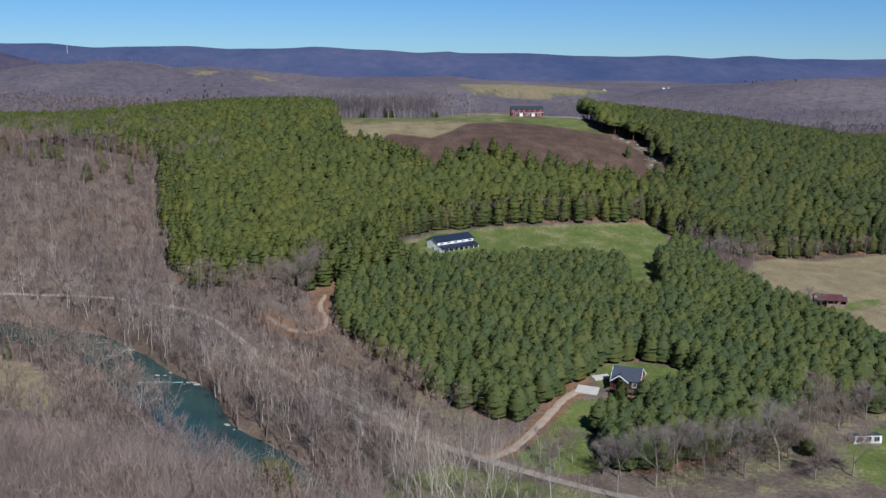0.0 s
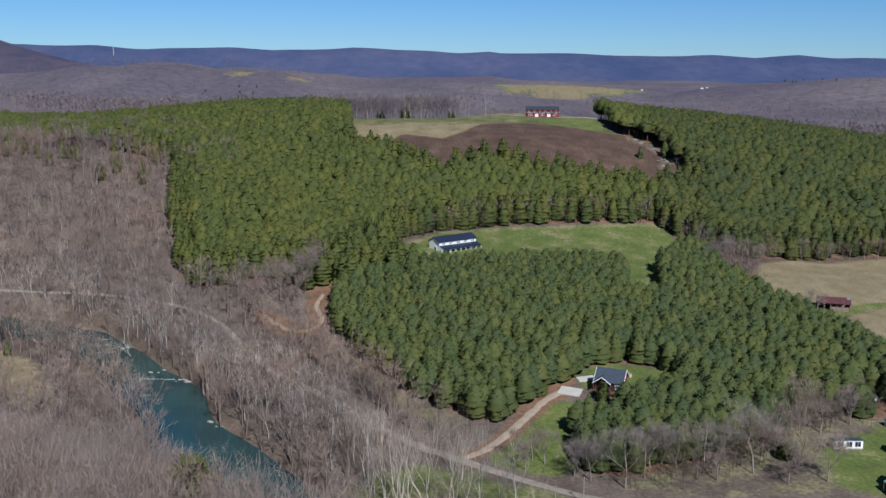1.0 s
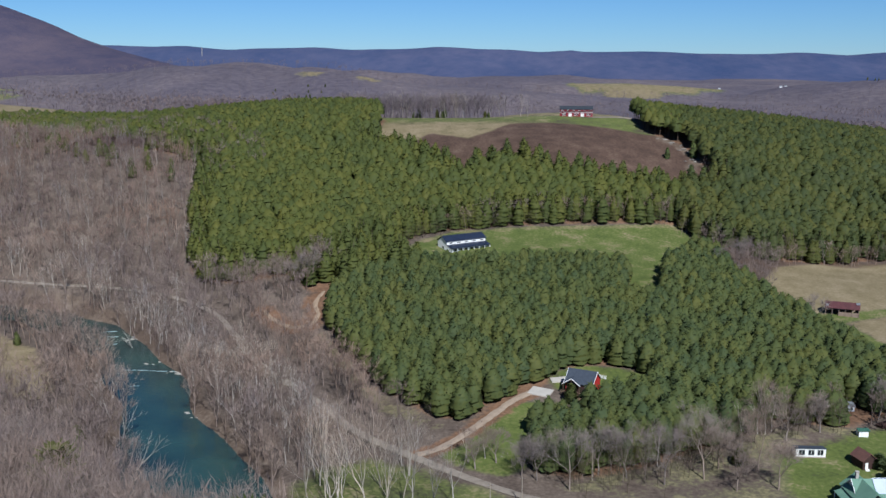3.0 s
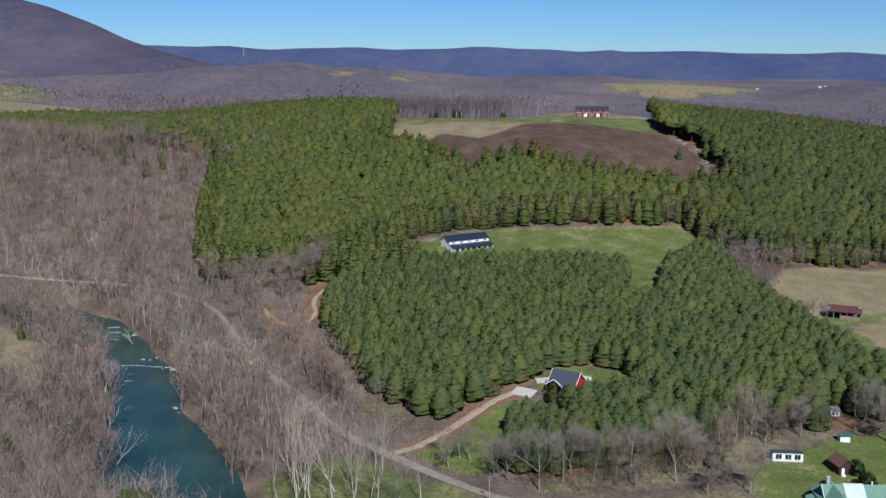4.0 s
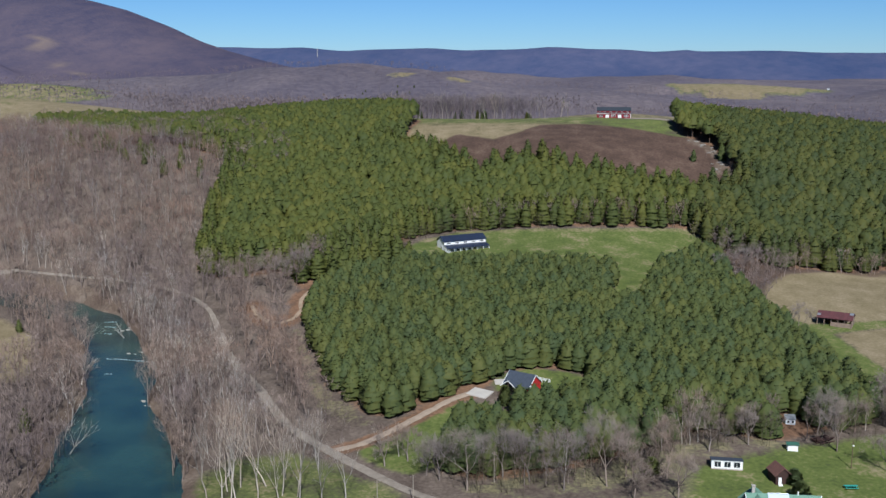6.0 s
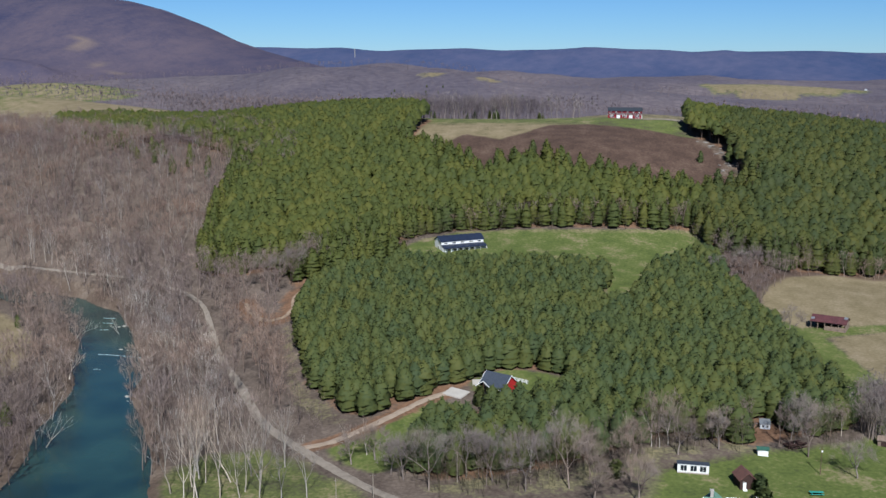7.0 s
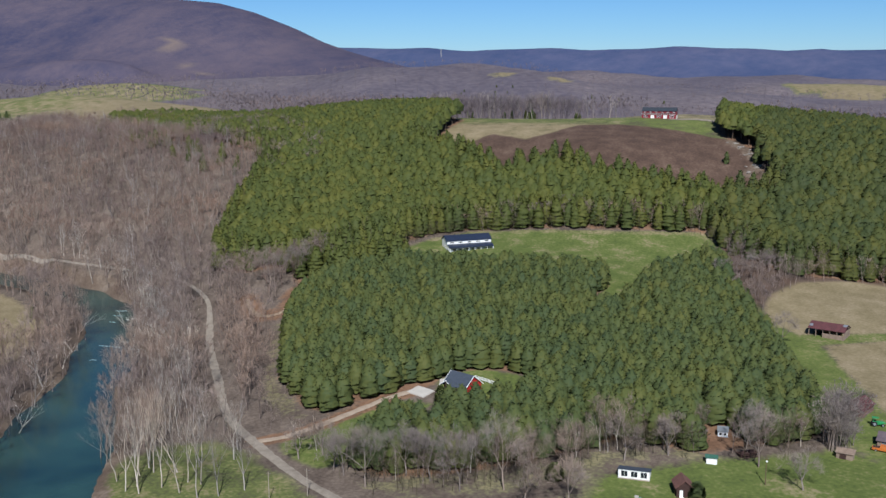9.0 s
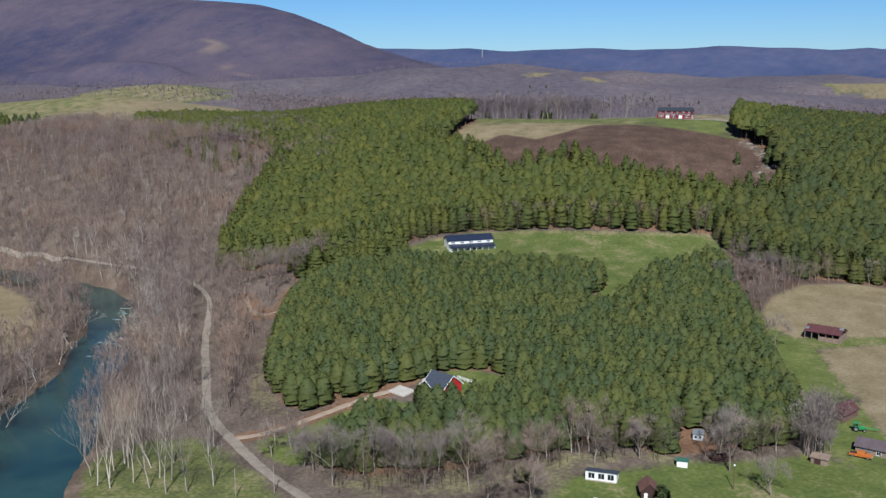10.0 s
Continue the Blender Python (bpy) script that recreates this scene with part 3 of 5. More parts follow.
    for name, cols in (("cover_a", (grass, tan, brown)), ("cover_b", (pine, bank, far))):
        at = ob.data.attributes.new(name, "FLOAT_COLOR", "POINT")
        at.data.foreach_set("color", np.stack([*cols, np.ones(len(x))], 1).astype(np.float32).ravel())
    ob.data.polygons.foreach_set("use_smooth", np.ones(len(tris), bool))
    return tagged(ob, "rolling valley ground of leaf litter, grass and dry fields", "ground", kind="structure")


build_ground()


def along(line, gap):
    """Evenly spaced points on a smoothed line, with the way across."""
    p = np.array(line, float)
    for _ in range(3):
        p = np.concatenate([p[:1], np.stack([0.75 * p[:-1] + 0.25 * p[1:], 0.25 * p[:-1] + 0.75 * p[1:]], 1).reshape(-1, 2), p[-1:]])
    s = np.concatenate([[0], np.cumsum(np.hypot(*np.diff(p, axis=0).T))])
    u = np.arange(0, s[-1], gap)
    q = np.stack([np.interp(u, s, p[:, 0]), np.interp(u, s, p[:, 1])], 1)
    d = np.gradient(q, axis=0)
    d /= np.hypot(d[:, 0], d[:, 1])[:, None]
    return q, np.stack([d[:, 1], -d[:, 0]], 1)


def strip(name, line, half, lift, material, label, category, rows=5, rough=0.25, seed=3):
    """A way laid on the ground."""
    rng = np.random.default_rng(seed)
    q, side = along(line, 2.0)
    offs = np.linspace(-1, 1, rows)
    w = half * (1 + rough * rng.normal(0, 0.4, (len(q), 2))) * (1 - 0.4 * ease(325, 360, q[:, 1]))[:, None]
    co = []
    for k in range(len(q)):
        for o in offs:
            p = q[k] + side[k] * o * (w[k, 0] if o < 0 else w[k, 1])
            co.append((p[0], p[1], float(height(p[0], p[1])) + lift * (1 - 0.6 * abs(o))))
    i = (np.arange(len(q) - 1)[:, None] * rows + np.arange(rows - 1)[None]).ravel()
    tris = np.concatenate([np.stack([i, i + 1, i + rows + 1], 1), np.stack([i, i + rows + 1, i + rows], 1)])
    return tagged(soup(name, co, tris, material), label, category, kind="structure")


strip("road", ROAD, 1.4, 0.28, GRAVEL, "narrow pale gravel road along the river", "road")
strip("driveway", DRIVE, 1.25, 0.3, DIRT, "tan dirt driveway climbing beside a lawn", "driveway")
strip("track", SPUR, 1.4, 0.26, plain("pale_dirt", (0.33, 0.245, 0.17), (0.23, 0.165, 0.11), 0.4, 0.95, 0.1), "worn tan dirt track through the woods", "track", rough=0.5)


def build_river():
    q, side = along(RIVER, 4.0)
    w = river_half(q[:, 0], q[:, 1]) + 4.5
    offs = np.linspace(-1, 1, 9)
    co = (q[:, None, :] + side[:, None, :] * (offs[None, :, None] * w[:, None, None])).reshape(-1, 2)
    z = np.full(len(co), -0.5)
    i = (np.arange(len(q) - 1)[:, None] * 9 + np.arange(8)[None]).ravel()
    tris = np.concatenate([np.stack([i, i + 1, i + 10], 1), np.stack([i, i + 10, i + 9], 1)])
    return tagged(soup("water", np.column_stack([co, z]), tris, WATER), "calm teal river with a few riffles", "river", kind="structure")


build_river()


# ---- distant ridges ----
def build_backdrop():
    """Wooded ridges at the edge of the land, with haze put into their colour."""
    gx, gy = np.arange(-3600, 4300, 45.0), np.arange(3300, 4760, 50.0)
    x, y = np.meshgrid(gx, gy)
    at = [-3600, -2200, -1979, -1716, -1500, -1280, -1100, -944, -780, -590, -420, -290, -150, -5, 60, 250, 400, 700, 920, 1130, 1311, 1469, 1875, 4300]
    tops = [165, 155, 146, 146, 130, 139, 139, 131, 131, 142, 135, 131, 120, 128, 118, 124, 119, 110, 118, 108, 119, 107, 109, 104]
    crest = np.interp(x, at, tops) + 1.5 * np.sin(x * 0.021)
    f = ease(3350, 4420, y) * (1 - 0.35 * ease(4420, 4760, y))
    spurs = 1 + 0.32 * np.sin(x * 0.0105 + 0.004 * y) + 0.15 * np.sin(x * 0.023 + 2)
    z = 8 + (crest - 8) * (f * (1 - (1 - f) * 0.55 * spurs))
    n = len(gx)
    i = (np.arange(len(gy) - 1)[:, None] * n + np.arange(n - 1)[None]).ravel()
    tris = np.concatenate([np.stack([i, i + 1, i + n + 1], 1), np.stack([i, i + n + 1, i + n], 1)])
    # The strong blue of both tones is distance haze put into the colour.
    m = hazed_woods_material("hazed_ridge_woods", (0.038, 0.058, 0.124), (0.088, 0.094, 0.156))
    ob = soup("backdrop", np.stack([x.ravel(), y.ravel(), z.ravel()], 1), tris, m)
    ob.data.polygons.foreach_set("use_smooth", np.ones(len(tris), bool))
    return tagged(ob, "long wooded mountain ridge along the horizon, haze put into its blue", "mountain ridge", kind="structure")


SPUR_X, SPUR_Z = [-2400, -1969, -1908, -1834, -1762, -1652, -1574, -1537, -1488, -1400], [60, 78, 86, 95, 102, 106, 101, 93, 70, 10]


def build_mountain():
    gx, gy = np.arange(-4200, -700, 22.0), np.arange(1860, 3400, 22.0)
    x, y = np.meshgrid(gx, gy)
    # a long crest that falls away to the east
    crest = np.interp(x, [-4200, -2785, -2269, -1833, -1705, -1602, -1482, -1404, -1308, -1214, -1050, -700], [368, 344, 321, 287, 274, 248, 203, 165, 131, 106, 66, 10]) - 12
    line = 2720 + 0 * x
    f = np.exp(-((y - line) / np.where(y < line, 520, 420)) ** 2)
    spurs = 1 + 0.10 * np.sin(x * 0.011 + 0.006 * y) * (1 - f)
    z = 12 + crest * f * spurs * (1 + 0.05 * np.sin(x * 0.021 + 0.01 * y) * (1 - f))
    low = np.interp(x, SPUR_X, SPUR_Z) * np.exp(-((y - 2080 - 0.05 * (x + 1600)) / 95) ** 2)
    z = np.maximum(z, low)
    open_ = np.zeros(z.shape)
    for cx, cy, rx, ry in ((-1573, 2312, 16, 50), (-1592, 2345, 34, 16), (-1480, 2235, 12, 30), (-1405, 2215, 24, 12)):
        open_ = np.maximum(open_, 0.6 * ease(1.4, 0.5, np.hypot((x - cx) / rx, (y - cy) / ry)))
    n = len(gx)
    i = (np.arange(len(gy) - 1)[:, None] * n + np.arange(n - 1)[None]).ravel()
    tris = np.concatenate([np.stack([i, i + 1, i + n + 1], 1), np.stack([i, i + n + 1, i + n], 1)])
    # Purple-brown of bare woods, with haze blue mixed into both tones.
    m = hazed_woods_material("hazed_mountain_woods", (0.040, 0.042, 0.078), (0.100, 0.080, 0.100))
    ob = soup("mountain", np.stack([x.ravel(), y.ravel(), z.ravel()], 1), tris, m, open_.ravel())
    ob.data.polygons.foreach_set("use_smooth", np.ones(len(tris), bool))
    return tagged(ob, "broad purple-brown wooded mountain with a long flank, haze put into its colour", "mountain", kind="structure")


build_backdrop()
build_mountain()

# ---- woods ----
rng = np.random.default_rng(11)
RIGHT_END = 0.44


def on_plan(x, y):
    """Keeps planting to the country that lies round the flight."""
    return (x > np.minimum(175 - 1.138 * (y - 31), -RIGHT_END * y) - 28) & (x < np.maximum(RIGHT_END * y, 178) + 30)


def clear_of(x, y):
    ok = off_line(x, y, DRIVE) > 3.6
    ok &= off_line(x, y, ROAD) > np.where(y > 345, 2.2, np.where(y > 258, 3.2, 4.0))
    ok &= ((x - 61) / 16) ** 2 + ((y - 296) / 12.5) ** 2 > 1
    ok &= off_line(x, y, [(130, 288), (132.5, 270)]) > 5.0
    ok &= (np.hypot(x - 42.5, y - 283) > 9) & (np.hypot(x - 51, y - 279.5) > 7) & (np.hypot(x - 62, y - 282) > 4.6) & ~inside(x, y, LAWN_HOUSE)
    ok &= off_line(x, y, [(43, 286), (53, 267)]) > 4.0
    ok &= (off_line(x, y, SPUR) > 4.4) & (off_line(x, y, GULLY) > 4.5)
    ok &= off_line(x, y, [(-2, 413), (8, 428), (16, 440)]) > 9
    return ok


def spots(corners, gap, skip=None, shake=0.42):
    x, y = scatter(rng, corners, gap, shake)
    ok = clear_of(x, y) & on_plan(x, y)
    if skip is not None:
        ok &= skip(x, y)
    return x[ok], y[ok]


def pine_tree(kind, trunk_arrays, label, material):
    """One pine: trunk and crown under an empty at its foot."""
    ob = new("pine_tree")
    soup("trunk", *trunk_arrays, PINE_BARK, np.full(len(trunk_arrays[0]), 0.5), ob)
    soup("crown", *kind[:2], material, np.zeros(len(kind[0])), ob, normals=kind[2])
    return tagged(ob, label, "pine tree", "plantation pines")


# the young plantation: its nearest rows as single trees, the rest as one stand
front_kinds = [pine_crown(rng, 10, 3.1 + 0.08 * k, 6, 11, 90, 0.09, 0.85, 2.1 + 0.14 * k) for k in range(7)]
x, y = spots(PINE_FRONT, 4.0)
order = np.argsort(np.hypot(x - 70, (y - 225) * 1.3))
near, rest = order[:300], order[300:]
pines = [pine_tree(k, pine_trunk(10, 0.16), "young white pine with dense blue-green needles in the plantation", PINE) for k in front_kinds]
for n, i in enumerate(near):
    s = rng.uniform(0.90, 1.07)
    m = pose(x[i], y[i], float(height(x[i], y[i])) - 0.1, rng.normal(0, 1.5), rng.normal(0, 1.5), rng.uniform(0, 360)) @ Matrix.Diagonal((s * rng.uniform(0.9, 1.1), s, s, 1))
    if n < len(pines):
        pines[n].matrix_basis = m
    else:
        c = copy_thing(pines[n % len(pines)], Matrix())
        c.matrix_basis = m
tagged(planted("pine_forest", front_kinds, x[rest], y[rest], height(x[rest], y[rest]) - 0.1, rng.uniform(0.90, 1.07, len(rest)), rng, PINE),
       "dense young white pine plantation on a gentle slope", "pine forest", kind="stuff")

back_kinds = [pine_crown(rng, 10, 2.8, 8, 10, 80, 0.07, 0.72, 2.0) for _ in range(7)]
top_kinds = [pine_crown(rng, 10, 2.75 + 0.05 * k, 3, 9, 34, 0.46, 0.84, 2.1 + 0.12 * k) for k in range(8)]
x, y = spots(PINE_BACK, 4.35, lambda x, y: ~inside(x, y, PLATEAU) & (y < 665) & ((rng.random(len(x)) < 0.8) | (x > -130) | (off_line(x, y, PINE_BACK[6:11]) > 26)))
lx, ly = spots(PINE_LINK, 5.2)
x, y = np.concatenate([x, lx]), np.concatenate([y, ly])
edge = (off_line(x, y, PINE_BACK + PINE_BACK[:1]) < 10) | inside(x, y, PINE_LINK)
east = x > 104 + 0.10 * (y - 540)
# The east side takes the needle tone that holds the slope's shade.
for side, needles, label in ((~east, PINE_OLD, "tall olive-green pine forest covering the hill"), (east, PINE_DARK_SHADE, "tall pine forest on the eastern hill, shade put into its dark needles")):
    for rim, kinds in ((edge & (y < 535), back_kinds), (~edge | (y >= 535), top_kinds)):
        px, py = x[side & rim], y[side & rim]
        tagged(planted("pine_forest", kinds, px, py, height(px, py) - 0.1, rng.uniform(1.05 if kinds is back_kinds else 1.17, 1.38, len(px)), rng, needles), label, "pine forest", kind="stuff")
stems = pine_trunk(10, 0.13)
tagged(planted("pine_stems", [stems], x[edge], y[edge], height(x[edge], y[edge]), rng.uniform(1.1, 1.4, edge.sum()), rng, PINE_BARK),
       "bare lower stems along the pine forest's edge", "tree trunks", kind="stuff")

# leafless hardwoods
def joined(kind):
    (a, s), (b, u) = kind
    return np.concatenate([a, b]), np.concatenate([s, u + len(a)])


wood_kinds = [joined(bare_tree(rng, 10, 0.62, 3, 130, 0.12, 0.36, 0.040)) for _ in range(8)]


def bare_stand(name, x, y, tall, label, category, material=TWIG, kinds=wood_kinds):
    return tagged(planted(name, kinds, x, y, height(x, y), rng.uniform(*tall, len(x)) / 10.0, rng, material), label, category, kind="stuff")


def dry(x, y):
    return (off_line(x, y, RIVER) > river_half(x, y) + 0.6) & ~inside(x, y, MEADOW_LEFT) & ~inside(x, y, LAWN_PARK) & ~(inside(x, y, SPUR_HILL) | (off_line(x, y, BROW) < 14))


x, y = spots(WOODS, 5.8, dry)
hill = height(x, y) > 11
bare_stand("bare_woods", x[hill], y[hill], (9, 14), "leafless reddish-brown hardwood forest on the steep slope", "woodland", TWIG_RED)
bare_stand("bare_woods", x[~hill], y[~hill], (11, 17.5), "leafless grey hardwood forest on the river flat", "woodland", TWIG)

# tall hardwoods on the spur above the near bank
spur_kinds = [joined(bare_tree(rng, 10, 0.60, 4, 300, 0.085, 0.36, 0.016)) for _ in range(7)]
x, y = spots([(36, 84), (27, 97), (11, 112), (-18, 137), (-40, 166), (-62, 188), (-92, 208), (-130, 226), (-170, 200), (-120, 120), (-70, 74)], 4.9)
bare_stand("bare_woods", x, y, (14, 19), "tall leafless hardwoods on the spur above the river", "woodland", TWIG, spur_kinds)
x, y = spots([(30, 90), (12, 110), (-40, 162), (-92, 204), (-120, 190), (-60, 90)], 11.0)
bare_stand("bare_woods", x, y, (15, 20), "pale-stemmed leafless trees on the near spur", "woodland", PALE_STEM, [joined(bare_tree(rng, 10, 0.5, 4, 60, 0.07, 0.44, 0.012)) for _ in range(5)])

# paler, taller stems that stand out of the slope woods
stem_kinds = [joined(bare_tree(rng, 10, 0.5, 3, 30, 0.15, 0.46, 0.03)) for _ in range(6)]
x, y = spots([(-430, 330), (-200, 405), (-130, 390), (-112, 402), (-127, 440), (-147, 508), (-210, 552), (-330, 610), (-430, 640)], 12.0, dry)
bare_stand("bare_woods", x, y, (11, 16), "pale-stemmed leafless trees standing out of the slope", "woodland", PALE_STEM, stem_kinds)

# far woods beyond the plateau
far_kinds = [joined(bare_tree(rng, 10, 0.9, 1, 46, 0.10, 0.3, 0.13)) for _ in range(5)]
FAR_WOODS = [(-1300, 1300), (-560, 690), (-340, 668), (-225, 672), (-110, 692), (-64, 690), (70, 702), (92, 692), (300, 722), (330, 600), (420, 620), (900, 1350), (1000, 1900), (-1400, 1900)]
x, y = spots(FAR_WOODS, 9.0, lambda x, y: ~inside(x, y, YELLOW_FIELD) & ~inside(x, y, GREEN_FIELD) & ~inside(x, y, BARN_MEADOW) & ~inside(x, y, GLADES[0]) & ~inside(x, y, GLADES[1]) & ~inside(x, y, FAR_FIELD)
             & (y < 840))
bare_stand("far_woods", x, y, (11, 17), "far leafless woods rolling over low hills", "woodland", TWIG_HAZED, far_kinds)
OPEN_LAND = [YELLOW_FIELD, GREEN_FIELD, BARN_MEADOW, FAR_FIELD] + GLADES
light_kinds = [joined(bare_tree(rng, 10, 0.9, 1, 15, 0.10, 0.3, 0.26)) for _ in range(6)]
for low, high, gap in ((840, 1250, 16.5), (1250, 1760, 23.0)):
    x, y = spots([(-1.2 * high, high), (-1.2 * low, low), (0.5 * low, low), (0.5 * high, high)], gap, lambda x, y: ~np.logical_or.reduce([inside(x, y, f) for f in OPEN_LAND]))
    bare_stand("far_woods", x, y, (8, 13), "leafless woods on the middle ridges, haze put into their colour", "woodland", TWIG_HAZED, light_kinds)

# ---- buildings ----
RED = plain("red_boards", (0.42, 0.022, 0.022), (0.30, 0.018, 0.018), 0.8, 0.7)
CRIMSON = plain("crimson_boards", (0.24, 0.012, 0.022), (0.17, 0.010, 0.017), 0.8, 0.8)
WHITE = plain("white_paint", (0.80, 0.79, 0.76), (0.70, 0.69, 0.66), 0.9, 0.6)
GREY_WALL = plain("grey_siding", (0.50, 0.53, 0.56), (0.42, 0.45, 0.48), 0.7, 0.7)
SLATE = plain("slate_shingles", (0.060, 0.070, 0.090), (0.042, 0.050, 0.064), 1.2, 0.9, 0.1)
CHARCOAL = plain("charcoal_metal_roof", (0.032, 0.038, 0.048), (0.022, 0.027, 0.034), 0.8, 0.6, 0.3)
NAVY = plain("navy_metal_roof", (0.022, 0.030, 0.055), (0.014, 0.019, 0.036), 0.6, 0.4, 0.5)
MAROON = plain("rusted_maroon_metal", (0.115, 0.042, 0.044), (0.066, 0.030, 0.031), 0.5, 0.75, 0.2)
BROWN_ROOF = plain("brown_shingles", (0.15, 0.072, 0.055), (0.10, 0.05, 0.04), 0.9, 0.85)
GREEN_ROOF = plain("green_metal_roof", (0.15, 0.255, 0.185), (0.115, 0.205, 0.15), 0.4, 0.6, 0.25)
DARK_GREEN = plain("dark_green_roofing", (0.045, 0.12, 0.085), (0.03, 0.085, 0.06), 0.8, 0.7)
ZINC = plain("bright_zinc_sheet", (0.55, 0.60, 0.68), (0.46, 0.51, 0.60), 0.5, 0.4, 0.5, 0.3)
DARK_WOOD = plain("dark_boards", (0.055, 0.028, 0.022), (0.035, 0.019, 0.016), 1.2, 0.85)
OLD_WOOD = plain("weathered_boards", (0.27, 0.20, 0.15), (0.17, 0.12, 0.09), 0.8, 0.9)
BARN_BOARD = plain("brown_barn_boards", (0.17, 0.095, 0.075), (0.11, 0.062, 0.05), 0.8, 0.9)
DECK_WOOD = plain("brown_deck_boards", (0.13, 0.085, 0.055), (0.085, 0.055, 0.036), 1.0, 0.85)
GLASS = plain("dark_window_glass", (0.02, 0.024, 0.03), (0.012, 0.015, 0.02), 0.4, 0.08, 0.6)
STEEL = plain("grey_steel", (0.35, 0.36, 0.37), (0.27, 0.28, 0.29), 1.0, 0.5, 0.5, 0.6)
PALE_POLE = plain("pale_timber_pole", (0.34, 0.29, 0.23), (0.25, 0.21, 0.17), 0.8, 0.9)


def thing(name, x, y, turn, label, category, group="", z=None):
    ob = new(name)
    ob.matrix_basis = pose(x, y, float(height(x, y)) if z is None else z, 0, 0, turn)
    return tagged(ob, label, category, group)


def box_mesh(bm, lo, hi):
    x0, y0, z0 = lo
    x1, y1, z1 = hi
    v = [bm.verts.new(p) for p in ((x0, y0, z0), (x1, y0, z0), (x1, y1, z0), (x0, y1, z0), (x0, y0, z1), (x1, y0, z1), (x1, y1, z1), (x0, y1, z1))]
    for f in ((0, 3, 2, 1), (4, 5, 6, 7), (0, 1, 5, 4), (1, 2, 6, 5), (2, 3, 7, 6), (3, 0, 4, 7)):
        bm.faces.new([v[i] for i in f])


def block(name, lo, hi, material, parent, label="", soft=0.02):
    bm = bmesh.new()
    box_mesh(bm, lo, hi)
    if soft:
        bmesh.ops.bevel(bm, geom=bm.edges[:], offset=soft, segments=1, affect="EDGES")
    return part(name, bm, material, parent, label)


def profile_mesh(rim, half, taper=1.0):
    """A body from its side outline (x, z), extruded across."""
    bm = bmesh.new()
    a = [bm.verts.new((x, -half * (taper if z > 1.1 else 1), z)) for x, z in rim]
    b = [bm.verts.new((x, half * (taper if z > 1.1 else 1), z)) for x, z in rim]
    bm.faces.new(a), bm.faces.new(b[::-1])
    for i in range(len(rim)):
        j = (i + 1) % len(rim)
        bm.faces.new((a[i], a[j], b[j], b[i]))
    bmesh.ops.recalc_face_normals(bm, faces=bm.faces[:])
    return bm


def slab(name, corners, thick, material, parent, label="", seams=0, seam_high=0.05):
    """A sloped plate from its four top corners (low left, low right, high right, high left), folded up into standing seams."""
    a, b, c, d = (Vector(p) for p in corners)
    n = (b - a).cross(d - a).normalized()
    s = 0.03 / (b - a).length
    fold = [(0, 0)]
    for k in range(1, seams):
        f = k / seams
        fold += [(f - s, 0), (f - s, seam_high), (f + s, seam_high), (f + s, 0)]
    fold.append((1, 0))
    bm = bmesh.new()
    low = [bm.verts.new(a.lerp(b, f) + n * h) for f, h in fold]
    high = [bm.verts.new(d.lerp(c, f) + n * h) for f, h in fold]
    under = [bm.verts.new(p - n * thick) for p in (a, b, c, d)]
    for k in range(len(fold) - 1):
        bm.faces.new((low[k], low[k + 1], high[k + 1], high[k]))
    bm.faces.new(under[::-1])
    bm.faces.new([under[0], under[1]] + low[::-1])
    bm.faces.new([under[2], under[3]] + high)
    bm.faces.new((low[-1], under[1], under[2], high[-1]))
    bm.faces.new((high[0], under[3], under[0], low[0]))
    return part(name, bm, material, parent, label)


def gable_wall(name, x, half, low, eave, peak, material, parent, thick=0.18, label=""):
    """An end wall in the plane x, up into the gable."""
    bm = bmesh.new()
    rim = [(-half, low), (half, low), (half, eave), (0, peak), (-half, eave)]
    a = [bm.verts.new((x - thick / 2, y, z)) for y, z in rim]
    b = [bm.verts.new((x + thick / 2, y, z)) for y, z in rim]
    bm.faces.new(a[::-1])
    bm.faces.new(b)
    for i in range(5):
        j = (i + 1) % 5
        bm.faces.new((a[i], a[j], b[j], b[i]))
    return part(name, bm, material, parent, label)


def window(parent, at, wide, tall, face, frame_mat=None, name="window", bars=1):
    """A framed window on a wall; face: '-y', '+y', '+x' or '-x'."""
    frame_mat = frame_mat or WHITE
    bm = bmesh.new()
    w, h, f = wide / 2, tall / 2, 0.11
    for lo, hi in (((-w - f, -0.06, -h - f), (w + f, 0.06, -h)), ((-w - f, -0.06, h), (w + f, 0.06, h + f)), ((-w - f, -0.06, -h), (-w, 0.06, h)), ((w, -0.06, -h), (w + f, 0.06, h))):
        box_mesh(bm, lo, hi)
    for k in range(1, bars + 1):
        c = -w + wide * k / (bars + 1)
        box_mesh(bm, (c - 0.035, -0.05, -h), (c + 0.035, 0.05, h))
    ob = part(name, bm, frame_mat, parent)
    ob.matrix_basis = pose(*at, 0, 0, {"-y": 0, "+x": 90, "+y": 180, "-x": -90}[face])
    bm = bmesh.new()
    box_mesh(bm, (-w, -0.025, -h), (w, 0.03, h))
    part("pane", bm, GLASS, ob, "dark glass pane")
    return ob


